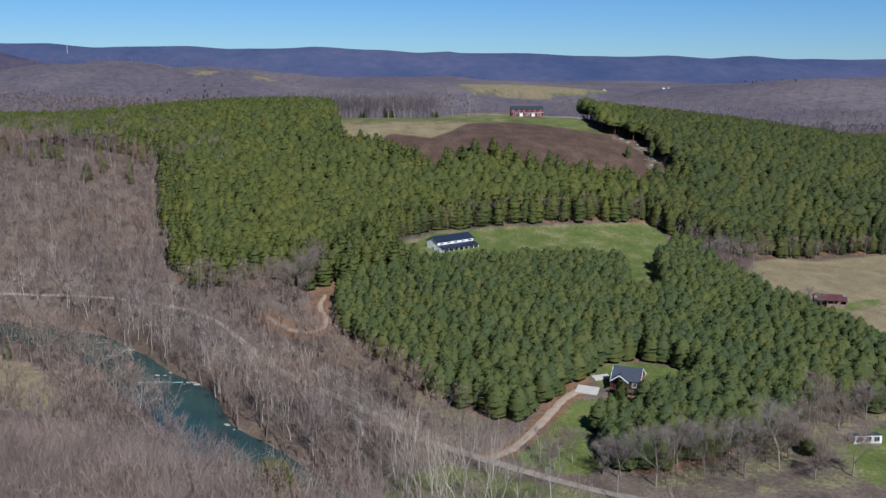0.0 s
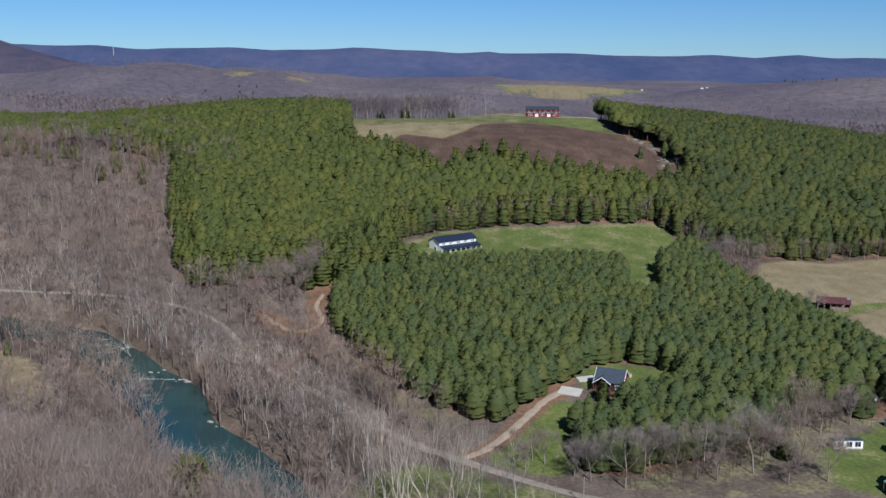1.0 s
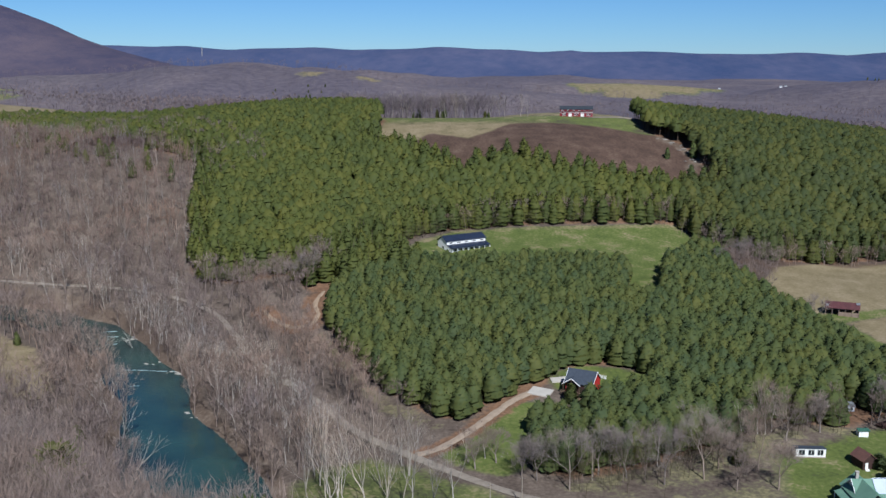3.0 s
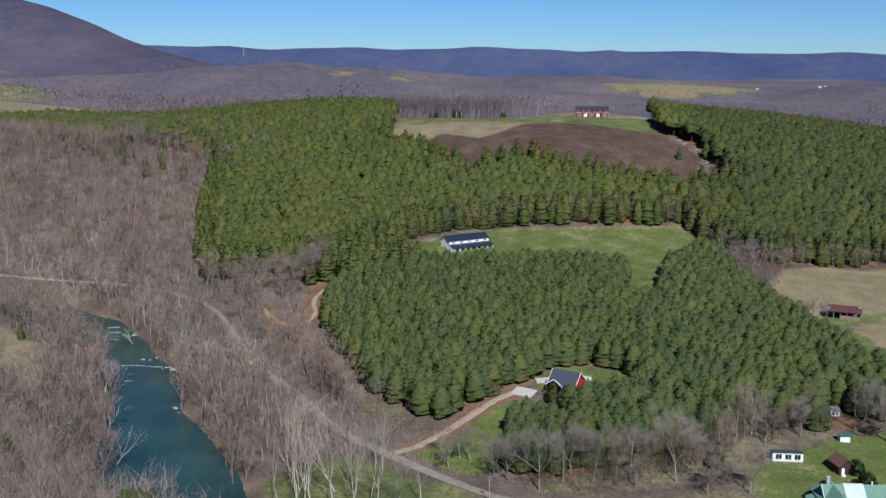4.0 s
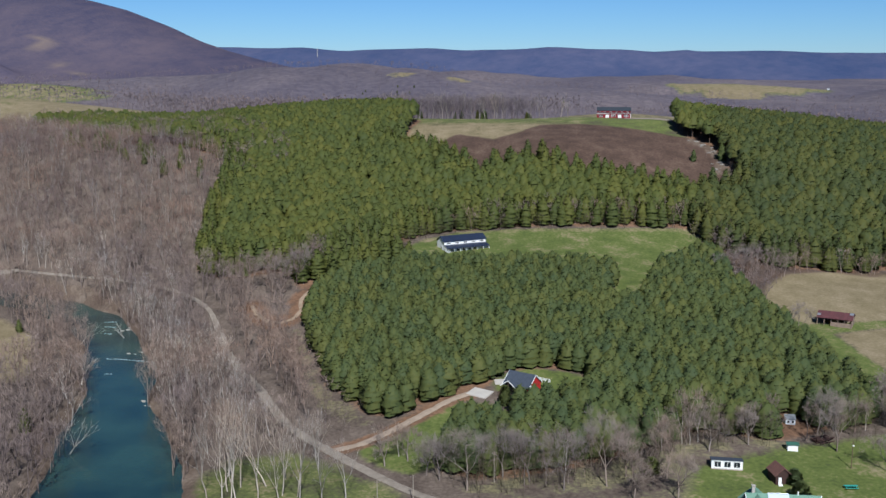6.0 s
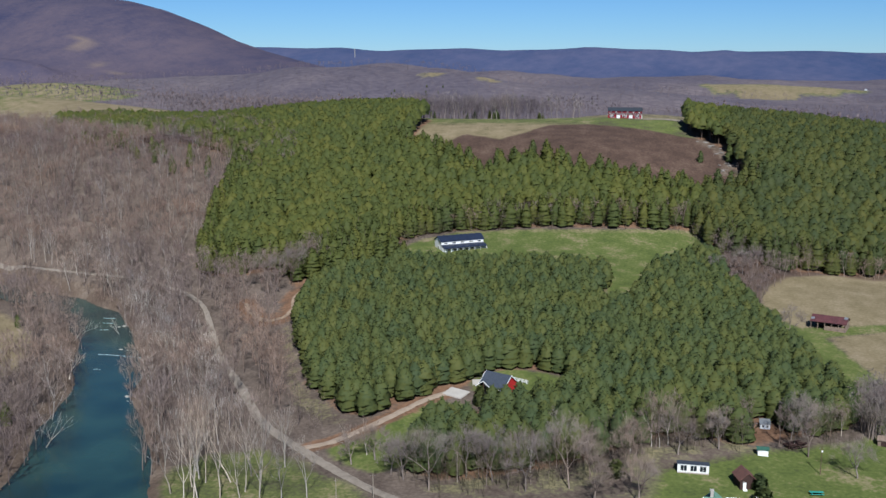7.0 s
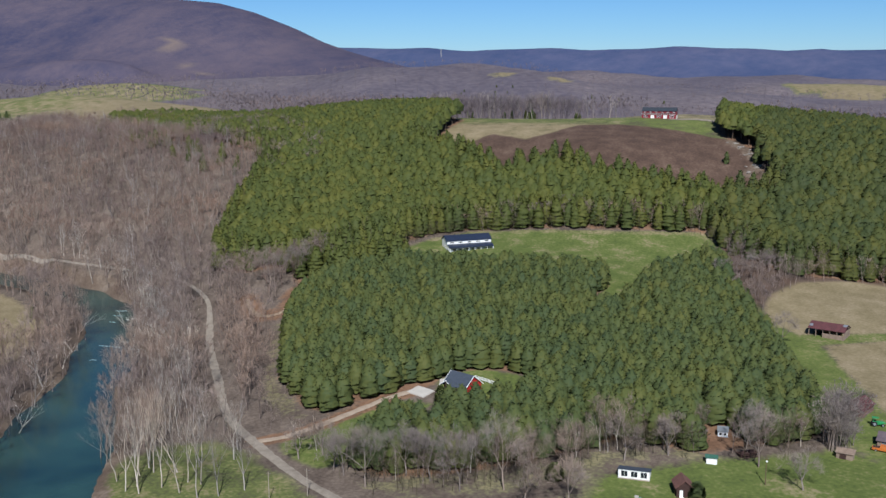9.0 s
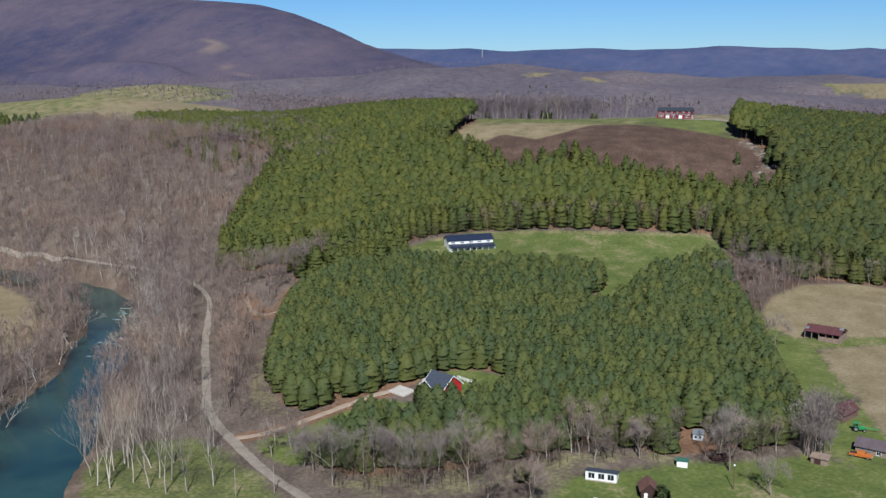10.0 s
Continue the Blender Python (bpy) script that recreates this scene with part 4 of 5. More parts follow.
def gable_building(ob, length, width, eave, peak, walls, roof, over=0.45, low=-0.6, trim=None, seams=0, skip_front=False):
    """Walls and a pitched roof, ridge along x."""
    l, w = length / 2, width / 2
    gable_wall("end_wall", -l, w, low, eave, peak, walls, ob)
    gable_wall("end_wall", l, w, low, eave, peak, walls, ob)
    block("back_wall", (-l + 0.09, w - 0.18, low), (l - 0.09, w, eave - 0.03), walls, ob)
    if not skip_front:
        block("front_wall", (-l + 0.09, -w, low), (l - 0.09, -w + 0.18, eave - 0.03), walls, ob)
    k = (peak - eave) / w
    drop = over * k
    lift = 0.16
    for s in (-1, 1):
        lo, hi = (s * (w + over), eave - drop + lift), (0, peak + lift)
        c = [(-l - over, lo[0], lo[1]), (l + over, lo[0], lo[1]), (l + over, 0, hi[1]), (-l - over, 0, hi[1])]
        if s > 0:
            c = [c[1], c[0], c[3], c[2]]
        slab("roof", c, 0.14, roof, ob, seams=seams)
        if trim:
            for x in (-l - over - 0.03, l + over + 0.03):
                bm = bmesh.new()
                rim = [(lo[0], lo[1] - 0.26), (lo[0], lo[1] + 0.03), (0, hi[1] + 0.03), (0, hi[1] - 0.26)]
                a = [bm.verts.new((x - 0.05, p, q)) for p, q in rim]
                b = [bm.verts.new((x + 0.05, p, q)) for p, q in rim]
                bm.faces.new(a), bm.faces.new(b[::-1])
                for i in range(4):
                    j = (i + 1) % 4
                    bm.faces.new((a[i], a[j], b[j], b[i]))
                bmesh.ops.recalc_face_normals(bm, faces=bm.faces[:])
                part("bargeboard", bm, trim, ob, "white painted bargeboard")


# the red cottage in the plantation
def red_cottage():
    ob = thing("cottage", 55.0, 289.6, -20, "red board cottage with slate-grey roof, white trim and front deck", "house", z=7.3)
    gable_building(ob, 8.0, 7.4, 3.0, 5.9, RED, SLATE, 0.5, -1.0, WHITE, skip_front=True)
    # Dark instead of red: the porch's shade is put into the wall colour.
    block("front_wall", (-3.9, -3.7, -1.0), (3.9, -3.52, 2.97), DARK_WOOD, ob, "front wall behind the porch, porch shade put into its dark colour")
    window(ob, (4.02, -1.3, 1.6), 1.0, 1.3, "+x")
    window(ob, (4.02, 1.4, 1.6), 1.0, 1.3, "+x")
    window(ob, (4.02, 0.0, 4.1), 0.8, 0.9, "+x")
    window(ob, (2.6, -3.75, 1.6), 1.1, 1.2, "-y")
    # front gable over the porch
    y0 = -5.8
    for s in (-1, 1):
        c = [(-1.6 + s * 2.75, y0, 2.85), (-1.6 + s * 2.75, -1.2, 2.85), (-1.6, -1.2, 4.75), (-1.6, y0, 4.75)]
        if s < 0:
            c = [c[1], c[0], c[3], c[2]]
        slab("porch_roof", c, 0.14, SLATE, ob)
        bm = bmesh.new()
        rim = [(-1.6 + s * 2.78, 2.62), (-1.6 + s * 2.78, 2.88), (-1.6, 4.80), (-1.6, 4.54)]
        a = [bm.verts.new((p, y0 - 0.06, q)) for p, q in rim]
        b = [bm.verts.new((p, y0 + 0.04, q)) for p, q in rim]
        bm.faces.new(a), bm.faces.new(b[::-1])
        for i in range(4):
            j = (i + 1) % 4
            bm.faces.new((a[i], a[j], b[j], b[i]))
        bmesh.ops.recalc_face_normals(bm, faces=bm.faces[:])
        part("bargeboard", bm, WHITE, ob, "white painted bargeboard")
    for x in (-4.1, -1.6, 0.9):
        block("porch_post", (x - 0.08, y0 + 0.1, 0.1), (x + 0.08, y0 + 0.26, 3.0 if abs(x + 1.6) > 1 else 4.5), DECK_WOOD, ob)
    block("deck", (-4.7, y0 - 0.3, -0.12), (3.9, -3.72, 0.08), DECK_WOOD, ob)
    for x in np.arange(-4.6, 4.0, 1.42):
        block("deck_post", (x - 0.09, y0 - 0.25, -2.4), (x + 0.09, y0 - 0.07, 1.0), DECK_WOOD, ob)
    for z in (0.35, 0.6, 0.95):
        block("deck_rail", (-4.7, y0 - 0.27, z), (3.9, y0 - 0.19, z + 0.07), DECK_WOOD, ob)
    block("door", (-2.4, -3.82, 0.1), (-0.6, -3.71, 2.2), GLASS, ob, "dark glazed double door")
    block("skirting", (-4.4, -5.0, -2.4), (3.6, -3.8, -0.14), DARK_WOOD, ob, "dark solid block below the deck")


red_cottage()


def pad(name, x, y, w, d, turn, label):
    """A cast slab that follows the ground's slope."""
    bm = bmesh.new()
    m = pose(x, y, 0, 0, 0, turn)
    n = 5
    grid = [[m @ Vector((w * (i / n - 0.5), d * (j / n - 0.5), 0)) for i in range(n + 1)] for j in range(n + 1)]
    top = [[bm.verts.new((p.x, p.y, float(height(p.x, p.y)) + 0.30)) for p in row] for row in grid]
    for j in range(n):
        for i in range(n):
            bm.faces.new((top[j][i], top[j][i + 1], top[j + 1][i + 1], top[j + 1][i]))
    out = bmesh.ops.extrude_face_region(bm, geom=bm.faces[:])
    for v in out["geom"]:
        if isinstance(v, bmesh.types.BMVert):
            v.co.z -= 0.6
    bmesh.ops.recalc_face_normals(bm, faces=bm.faces[:])
    return tagged(part(name, bm, CONCRETE), label, "parking pad", kind="structure")


pad("pavement", 42.6, 287.0, 6.6, 5.0, -18, "pale concrete parking pad beside the cottage")
pad("pavement", 48.0, 296.0, 5.5, 3.0, 18, "pale concrete strip behind the cottage")


def picket_fence(x, y, turn, length, label):
    ob = thing("fence", x, y, turn, label, "fence")
    n = int(length / 1.5)
    for k in range(n + 1):
        block("post", (-length / 2 + k * 1.5 - 0.06, -0.06, -0.4), (-length / 2 + k * 1.5 + 0.06, 0.06, 1.15), WHITE, ob, soft=0)
    for z in (0.25, 0.6, 0.95):
        block("rail", (-length / 2, -0.035, z), (length / 2, 0.035, z + 0.16), WHITE, ob, soft=0)


picket_fence(58.5, 299.0, -24, 8.0, "white painted rail fence beside the red cottage")


# the long house with a raised middle at the upper field
def monitor_house():
    ob = thing("long_house", 2.6, 430.6, 40, "long grey house with navy metal roofs and white clerestory", "house", z=21.1)
    l = 10.2
    block("front_wall", (-l + 0.5, -5.0, -1.2), (l - 0.5, -4.8, 2.9), GREY_WALL, ob)
    block("back_wall", (-l + 0.2, 4.9, -1.2), (l - 0.2, 5.1, 4.9), GREY_WALL, ob)
    block("clerestory", (-l + 0.2, -2.3, 2.6), (l - 0.2, -2.1, 5.1), WHITE, ob, "white clerestory wall")
    for x in (-l + 0.2, l - 0.2):
        bm = bmesh.new()
        rim = [(-5.0, -1.2), (5.1, -1.2), (5.1, 4.9), (1.4, 7.0), (-2.2, 5.0), (-2.2, 3.6), (-5.0, 2.7)]
        a = [bm.verts.new((x - 0.09, p, q)) for p, q in rim]
        b = [bm.verts.new((x + 0.09, p, q)) for p, q in rim]
        bm.faces.new(a), bm.faces.new(b[::-1])
        for i in range(7):
            j = (i + 1) % 7
            bm.faces.new((a[i], a[j], b[j], b[i]))
        bmesh.ops.recalc_face_normals(bm, faces=bm.faces[:])
        part("end_wall", bm, WHITE, ob, "white gable end")
    slab("lower_roof", [(-l, -6.3, 2.75), (l, -6.3, 2.75), (l, -2.32, 3.75), (-l, -2.32, 3.75)], 0.14, NAVY, ob, seams=34)
    slab("upper_roof", [(-l - 0.3, -2.6, 5.12), (l + 0.3, -2.6, 5.12), (l + 0.3, 1.4, 7.2), (-l - 0.3, 1.4, 7.2)], 0.16, NAVY, ob, seams=34)
    slab("back_roof", [(l + 0.3, 5.7, 4.95), (-l - 0.3, 5.7, 4.95), (-l - 0.3, 1.4, 7.2), (l + 0.3, 1.4, 7.2)], 0.16, NAVY, ob, seams=34)
    for x in (-8, -4, 0, 4, 8):
        window(ob, (x, -2.33, 4.4), 1.6, 0.5, "-y", bars=2)
    for k, x in enumerate(np.linspace(-l + 0.4, l - 0.4, 8)):
        block("porch_post", (x - 0.11, -6.15, -1.2), (x + 0.11, -5.95, 2.75), WHITE, ob)
    for x in (-7.6, -4.8, -2.0, 3.4, 7.4):
        window(ob, (x, -5.05, 1.5), 1.4, 1.5, "-y")
    block("door", (0.2, -5.08, -0.2), (1.9, -4.98, 2.1), GLASS, ob, "dark double door")
    block("porch_floor", (-l + 0.2, -6.25, -1.2), (l - 0.2, -5.02, -0.25), CONCRETE, ob)
    window(ob, (-l + 0.08, 0.8, 2.0), 1.5, 1.5, "-x")
    window(ob, (-l + 0.08, -3.0, 1.4), 1.0, 1.4, "-x")


monitor_house()


# the red stable on the plateau
def red_stable():
    ob = thing("stable", 48.9, 628.5, 2, "long red stable with dark roof, white doors and windows", "barn", z=68.3)
    l = 9.8
    block("front_wall", (-l, -4.0, -0.8), (l, -3.8, 2.75), CRIMSON, ob)
    block("back_wall", (-l, 3.8, -0.8), (l, 4.0, 2.75), CRIMSON, ob)
    for x in (-l, l):
        bm = bmesh.new()
        rim = [(-4.0, -0.8), (4.0, -0.8), (4.0, 2.7), (2.0, 3.4), (2.0, 4.3), (0, 6.3), (-2.0, 4.3), (-2.0, 3.4), (-4.0, 2.7)]
        a = [bm.verts.new((x - 0.09, p, q)) for p, q in rim]
        b = [bm.verts.new((x + 0.09, p, q)) for p, q in rim]
        bm.faces.new(a), bm.faces.new(b[::-1])
        for i in range(9):
            j = (i + 1) % 9
            bm.faces.new((a[i], a[j], b[j], b[i]))
        bmesh.ops.recalc_face_normals(bm, faces=bm.faces[:])
        part("end_wall", bm, CRIMSON, ob)
    block("clerestory", (-l + 0.1, -2.08, 3.2), (l - 0.1, -1.9, 4.35), CRIMSON, ob)
    slab("lower_roof", [(-l - 0.3, -4.5, 2.75), (l + 0.3, -4.5, 2.75), (l + 0.3, -2.1, 3.5), (-l - 0.3, -2.1, 3.5)], 0.12, MAROON, ob, seams=26)
    slab("lower_roof", [(l + 0.3, 4.5, 2.75), (-l - 0.3, 4.5, 2.75), (-l - 0.3, 2.1, 3.5), (l + 0.3, 2.1, 3.5)], 0.12, NAVY, ob, seams=26)
    slab("upper_roof", [(-l - 0.4, -2.5, 4.35), (l + 0.4, -2.5, 4.35), (l + 0.4, 0, 6.5), (-l - 0.4, 0, 6.5)], 0.12, CHARCOAL, ob, seams=26)
    slab("upper_roof", [(l + 0.4, 2.5, 4.35), (-l - 0.4, 2.5, 4.35), (-l - 0.4, 0, 6.5), (l + 0.4, 0, 6.5)], 0.12, SLATE, ob, seams=26)
    block("fascia", (-l - 0.3, -4.58, 2.66), (l + 0.3, -4.5, 2.80), WHITE, ob, "white eaves board")
    for x in (-8.2, -6.8, -0.7, 0.7, 6.8, 8.2):
        window(ob, (x, -4.06, 1.45), 0.85, 1.1, "-y", bars=0)
    for x in (-3.7, 3.7):
        block("door", (x - 1.0, -4.12, -0.3), (x + 1.0, -4.01, 2.1), WHITE, ob, "white double stable door")
        block("door_gap", (x - 0.06, -4.15, -0.2), (x + 0.06, -4.11, 2.0), CRIMSON, ob, "red middle post of the door", 0)
    for x in np.linspace(-8.4, 8.4, 6):
        window(ob, (x, -2.12, 3.85), 0.8, 0.3, "-y", bars=0)
    block("door", (l + 0.09, -2.6, -0.3), (l + 0.2, -0.9, 2.1), WHITE, ob, "white end door")
    block("door", (l + 0.09, 0.9, -0.3), (l + 0.2, 2.6, 2.1), WHITE, ob, "white end door")


red_stable()
strip("track", [(56, 619), (62, 618.5), (70, 618), (84, 617)], 5.0, 0.4, GRAVEL, "pale gravel apron beside the red stable", "track")


# farm buildings on the valley floor
def garden_room():
    ob = thing("garden_room", 113.2, 256.2, 5, "low white garden room with three double windows", "outbuilding", z=3.5)
    bm = profile_mesh([(-1.6, -0.5), (1.6, -0.5), (1.6, 1.65), (-1.6, 2.25)], 3.8)
    bmesh.ops.rotate(bm, verts=bm.verts[:], cent=(0, 0, 0), matrix=Matrix.Rotation(radians(90), 3, "Z"))
    part("body", bm, WHITE, ob)
    slab("roof", [(-4.0, -1.8, 2.42), (4.0, -1.8, 2.42), (4.0, 1.9, 1.75), (-4.0, 1.9, 1.75)], 0.12, SLATE, ob, "dark flat roof")
    for x in (-2.3, 0.1, 2.4):
        window(ob, (x, -1.64, 1.25), 1.5, 1.4, "-y")
    block("skirting", (-3.85, -1.66, -0.5), (3.85, -1.6, 0.12), plain("pinkish_concrete", (0.45, 0.37, 0.32), None, 0.8, 0.9), ob)


def brown_hut():
    ob = thing("hut", 125.6, 251.6, 110, "dark brown gabled hut with white window and steps", "hut", z=3.0)
    gable_building(ob, 4.6, 3.8, 2.6, 4.2, DARK_WOOD, BROWN_ROOF, 0.4, -0.5, None)
    window(ob, (-2.32, -0.9, 1.5), 0.6, 0.9, "-x")
    block("door", (-2.42, 0.4, 0.0), (-2.29, 1.2, 1.9), WHITE, ob, "white door")
    for k in range(3):
        block("step", (-2.9 - 0.3 * k, 0.3, -0.4), (-2.6 - 0.3 * k, 1.3, 0.35 - 0.22 * k), WHITE, ob, "white step")


def outhouse():
    ob = thing("outhouse", 129.8, 269.6, 8, "small white shed with green roof at the lawn's edge", "shed")
    block("body", (-1.3, -1.0, -0.3), (1.3, 1.0, 1.75), WHITE, ob)
    slab("roof", [(-1.6, -1.3, 1.75), (1.6, -1.3, 1.75), (1.6, 0, 2.2), (-1.6, 0, 2.2)], 0.1, DARK_GREEN, ob, seams=6)
    slab("roof", [(1.6, 1.3, 1.75), (-1.6, 1.3, 1.75), (-1.6, 0, 2.2), (1.6, 0, 2.2)], 0.1, DARK_GREEN, ob, seams=6)
    block("door", (-0.5, -1.06, 0), (0.5, -0.99, 1.55), WHITE, ob)


def coop():
    ob = thing("coop", 130.4, 286.6, 6, "small pale grey coop with two dark openings", "shed")
    block("body", (-1.3, -0.9, -0.3), (1.3, 0.9, 1.5), GREY_WALL, ob)
    slab("roof", [(-1.5, -1.2, 1.5), (1.5, -1.2, 1.5), (1.5, 1.3, 2.2), (-1.5, 1.3, 2.2)], 0.08, STEEL, ob)
    for x in (-0.6, 0.6):
        window(ob, (x, -0.94, 0.75), 0.6, 0.7, "-y", bars=0)


def green_farmhouse():
    ob = thing("farmhouse", 125.0, 231.0, 8, "white farmhouse with green metal roofs and a chimney", "house", z=2.2)
    gable_building(ob, 15.5, 7.0, 3.4, 6.2, WHITE, GREEN_ROOF, 0.5, -0.6, WHITE, 30)
    slab("roof_panel", [(-3.4, -3.2, 4.05), (1.2, -3.2, 4.05), (1.2, -0.2, 6.45), (-3.4, -0.2, 6.45)], 0.06, ZINC, ob, "bright zinc roof sheet")
    slab("roof_panel", [(1.2, 3.2, 4.05), (-3.4, 3.2, 4.05), (-3.4, 0.2, 6.45), (1.2, 0.2, 6.45)], 0.06, ZINC, ob, "bright zinc roof sheet")
    block("chimney", (-6.6, 1.2, 3.4), (-5.9, 1.9, 7.4), CONCRETE, ob, "pale chimney")
    block("chimney_cap", (-6.7, 1.1, 7.4), (-5.8, 2.0, 7.55), CONCRETE, ob)
    for s in (-1, 1):
        c = [(-5.6 + s * 3.6, -8.6, 3.3), (-5.6 + s * 3.6, 4.2, 3.3), (-5.6, 4.2, 6.3), (-5.6, -8.6, 6.3)]
        if s < 0:
            c = [c[1], c[0], c[3], c[2]]
        slab("wing_roof", c, 0.14, GREEN_ROOF, ob, seams=24)
    block("wing", (-8.8, -8.2, -0.6), (-2.4, -3.6, 3.3), WHITE, ob)
    block("wing", (-8.8, -3.4, -0.6), (-7.8, 3.9, 3.3), WHITE, ob)
    slab("porch_roof", [(-11.0, 2.5, 2.3), (-11.0, -7.0, 2.3), (-8.85, -7.0, 3.0), (-8.85, 2.5, 3.0)], 0.1, GREEN_ROOF, ob, seams=12)
    for y in (-6.8, -2.2, 2.3):
        block("porch_post", (-10.9, y - 0.08, -0.6), (-10.74, y + 0.08, 2.3), WHITE, ob)
    for y in (-5.5, -1.0, 2.0):
        window(ob, (-8.84, y, 1.6), 0.9, 1.3, "-x")
    for x in (0.5, 3.2, 6.0):
        window(ob, (x, 3.54, 1.7), 1.0, 1.3, "+y")
        window(ob, (x, -3.54, 1.7), 1.0, 1.3, "-y")
    window(ob, (7.8, 0, 1.7), 1.0, 1.3, "+x")
    block("vent", (3.1, -0.1, 6.2), (3.35, 0.15, 7.1), WHITE, ob, "white roof vent pipe")


def pole_barn():
    ob = thing("pole_barn", 153.6, 392.0, -14, "open pole barn with a rusted maroon metal roof", "barn", z=8.1)
    for s in (-1, 1):
        c = [(-6.3, s * 4.2, 2.5), (6.3, s * 4.2, 2.5), (6.3, 0, 4.3), (-6.3, 0, 4.3)]
        if s > 0:
            c = [c[1], c[0], c[3], c[2]]
        slab("roof", c, 0.1, MAROON, ob, seams=22)
    for x, y, w in ((-5.6, -2.4, 0.6), (5.5, -0.7, 0.7)):
        slab("roof_patch", [(x - w, y - 0.6, 4.3 - 0.43 * (-y + 0.6) + 0.06), (x + w, y - 0.6, 4.3 - 0.43 * (-y + 0.6) + 0.06), (x + w, y + 0.6, 4.3 - 0.43 * (-y - 0.6) + 0.06), (x - w, y + 0.6, 4.3 - 0.43 * (-y - 0.6) + 0.06)], 0.03, STEEL, ob, "bare grey metal patch")
    for x in np.linspace(-5.9, 5.9, 6):
        for y in (-3.8, 3.8):
            block("post", (x - 0.11, y - 0.11, -0.8), (x + 0.11, y + 0.11, 2.6), OLD_WOOD, ob, soft=0)
    block("back_wall", (-5.9, 3.5, -0.7), (5.9, 3.62, 2.4), OLD_WOOD, ob)
    block("half_wall", (-1.4, -3.75, -0.7), (5.9, -3.6, 1.1), OLD_WOOD, ob, "low weathered board wall")
    block("end_wall", (5.85, -3.5, -0.7), (6.0, 3.4, 2.2), OLD_WOOD, ob)
    gable_wall("gable_boards", -6.1, 3.9, 2.3, 2.5, 4.15, OLD_WOOD, ob, 0.08)


def brown_barn():
    ob = thing("barn", 163.5, 318.5, 68, "weathered brown barn with a maroon roof", "barn", z=4.6)
    gable_building(ob, 8.0, 5.6, 3.2, 4.9, BARN_BOARD, MAROON, 0.5, -0.6, None, 16)
    for y in (-1.4, 0.4, 1.7):
        window(ob, (-4.12, y, 2.1), 0.7, 0.8, "-x", DARK_WOOD, bars=0)
    block("door", (-4.16, -0.5, 0), (-4.08, 0.2, 1.9), DARK_WOOD, ob)
    slab("lean_to_roof", [(3.0, 4.8, 2.0), (-3.0, 4.8, 2.0), (-3.0, 2.9, 3.0), (3.0, 2.9, 3.0)], 0.08, MAROON, ob)
    for x in (-2.8, 2.8):
        block("post", (x - 0.1, 4.5, -0.7), (x + 0.1, 4.7, 2.0), OLD_WOOD, ob)


def garage():
    ob = thing("garage", 172.5, 297.0, -12, "weathered board garage with a faded mauve-grey roof", "garage", z=4.2)
    gable_building(ob, 7.2, 5.4, 2.4, 3.9, OLD_WOOD, plain("mauve_shingles", (0.12, 0.092, 0.098), (0.08, 0.064, 0.07), 0.8, 0.95, 0.1), 0.45, -0.6, None)
    block("door", (-2.6, -2.78, -0.2), (0.2, -2.70, 2.0), STEEL, ob, "grey roller door")
    window(ob, (2.0, -2.74, 1.4), 1.0, 0.9, "-y")


def lean_shed():
    ob = thing("shed", 160.8, 284.2, -10, "small grey board shed under bare brush", "shed")
    block("body", (-2.0, -1.1, -0.4), (2.0, 1.1, 1.6), OLD_WOOD, ob)
    slab("roof", [(-2.3, -1.4, 1.55), (2.3, -1.4, 1.55), (2.3, 1.4, 2.1), (-2.3, 1.4, 2.1)], 0.08, OLD_WOOD, ob, seams=7)
    # The wall is solid; this dark panel draws the shade inside a doorway.
    block("doorway_shade", (-1.2, -1.16, -0.1), (0.4, -1.09, 1.2), DARK_WOOD, ob, "dark panel in place of a shaded doorway")


garden_room()
brown_hut()
outhouse()
coop()
green_farmhouse()
pole_barn()
brown_barn()
garage()
lean_shed()

# ---- vehicles and garden things ----
ORANGE = plain("orange_paint", (0.48, 0.14, 0.025), (0.38, 0.11, 0.02), 1.0, 0.4, 0.5)
RUBBER = plain("black_rubber", (0.02, 0.02, 0.02), None, 2.0, 0.9)
GREEN_PAINT = plain("green_paint", (0.03, 0.24, 0.07), (0.025, 0.19, 0.055), 1.0, 0.45, 0.5)
TEAL_PAINT = plain("teal_paint", (0.05, 0.30, 0.24), (0.04, 0.24, 0.19), 1.0, 0.6)


def wheel(parent, at, r, w, label=""):
    bm = bmesh.new()
    bmesh.ops.create_cone(bm, cap_ends=True, segments=14, radius1=r, radius2=r, depth=w)
    bmesh.ops.rotate(bm, verts=bm.verts[:], cent=(0, 0, 0), matrix=Matrix.Rotation(radians(90), 3, "X"))
    bmesh.ops.bevel(bm, geom=bm.edges[:], offset=0.04, segments=1, affect="EDGES")
    bmesh.ops.translate(bm, verts=bm.verts[:], vec=at)
    ob = part("wheel", bm, RUBBER, parent)
    bm = bmesh.new()
    bmesh.ops.create_cone(bm, cap_ends=True, segments=10, radius1=r * 0.55, radius2=r * 0.55, depth=w + 0.03)
    bmesh.ops.rotate(bm, verts=bm.verts[:], cent=(0, 0, 0), matrix=Matrix.Rotation(radians(90), 3, "X"))
    bmesh.ops.translate(bm, verts=bm.verts[:], vec=at)
    part("rim", bm, STEEL, ob)


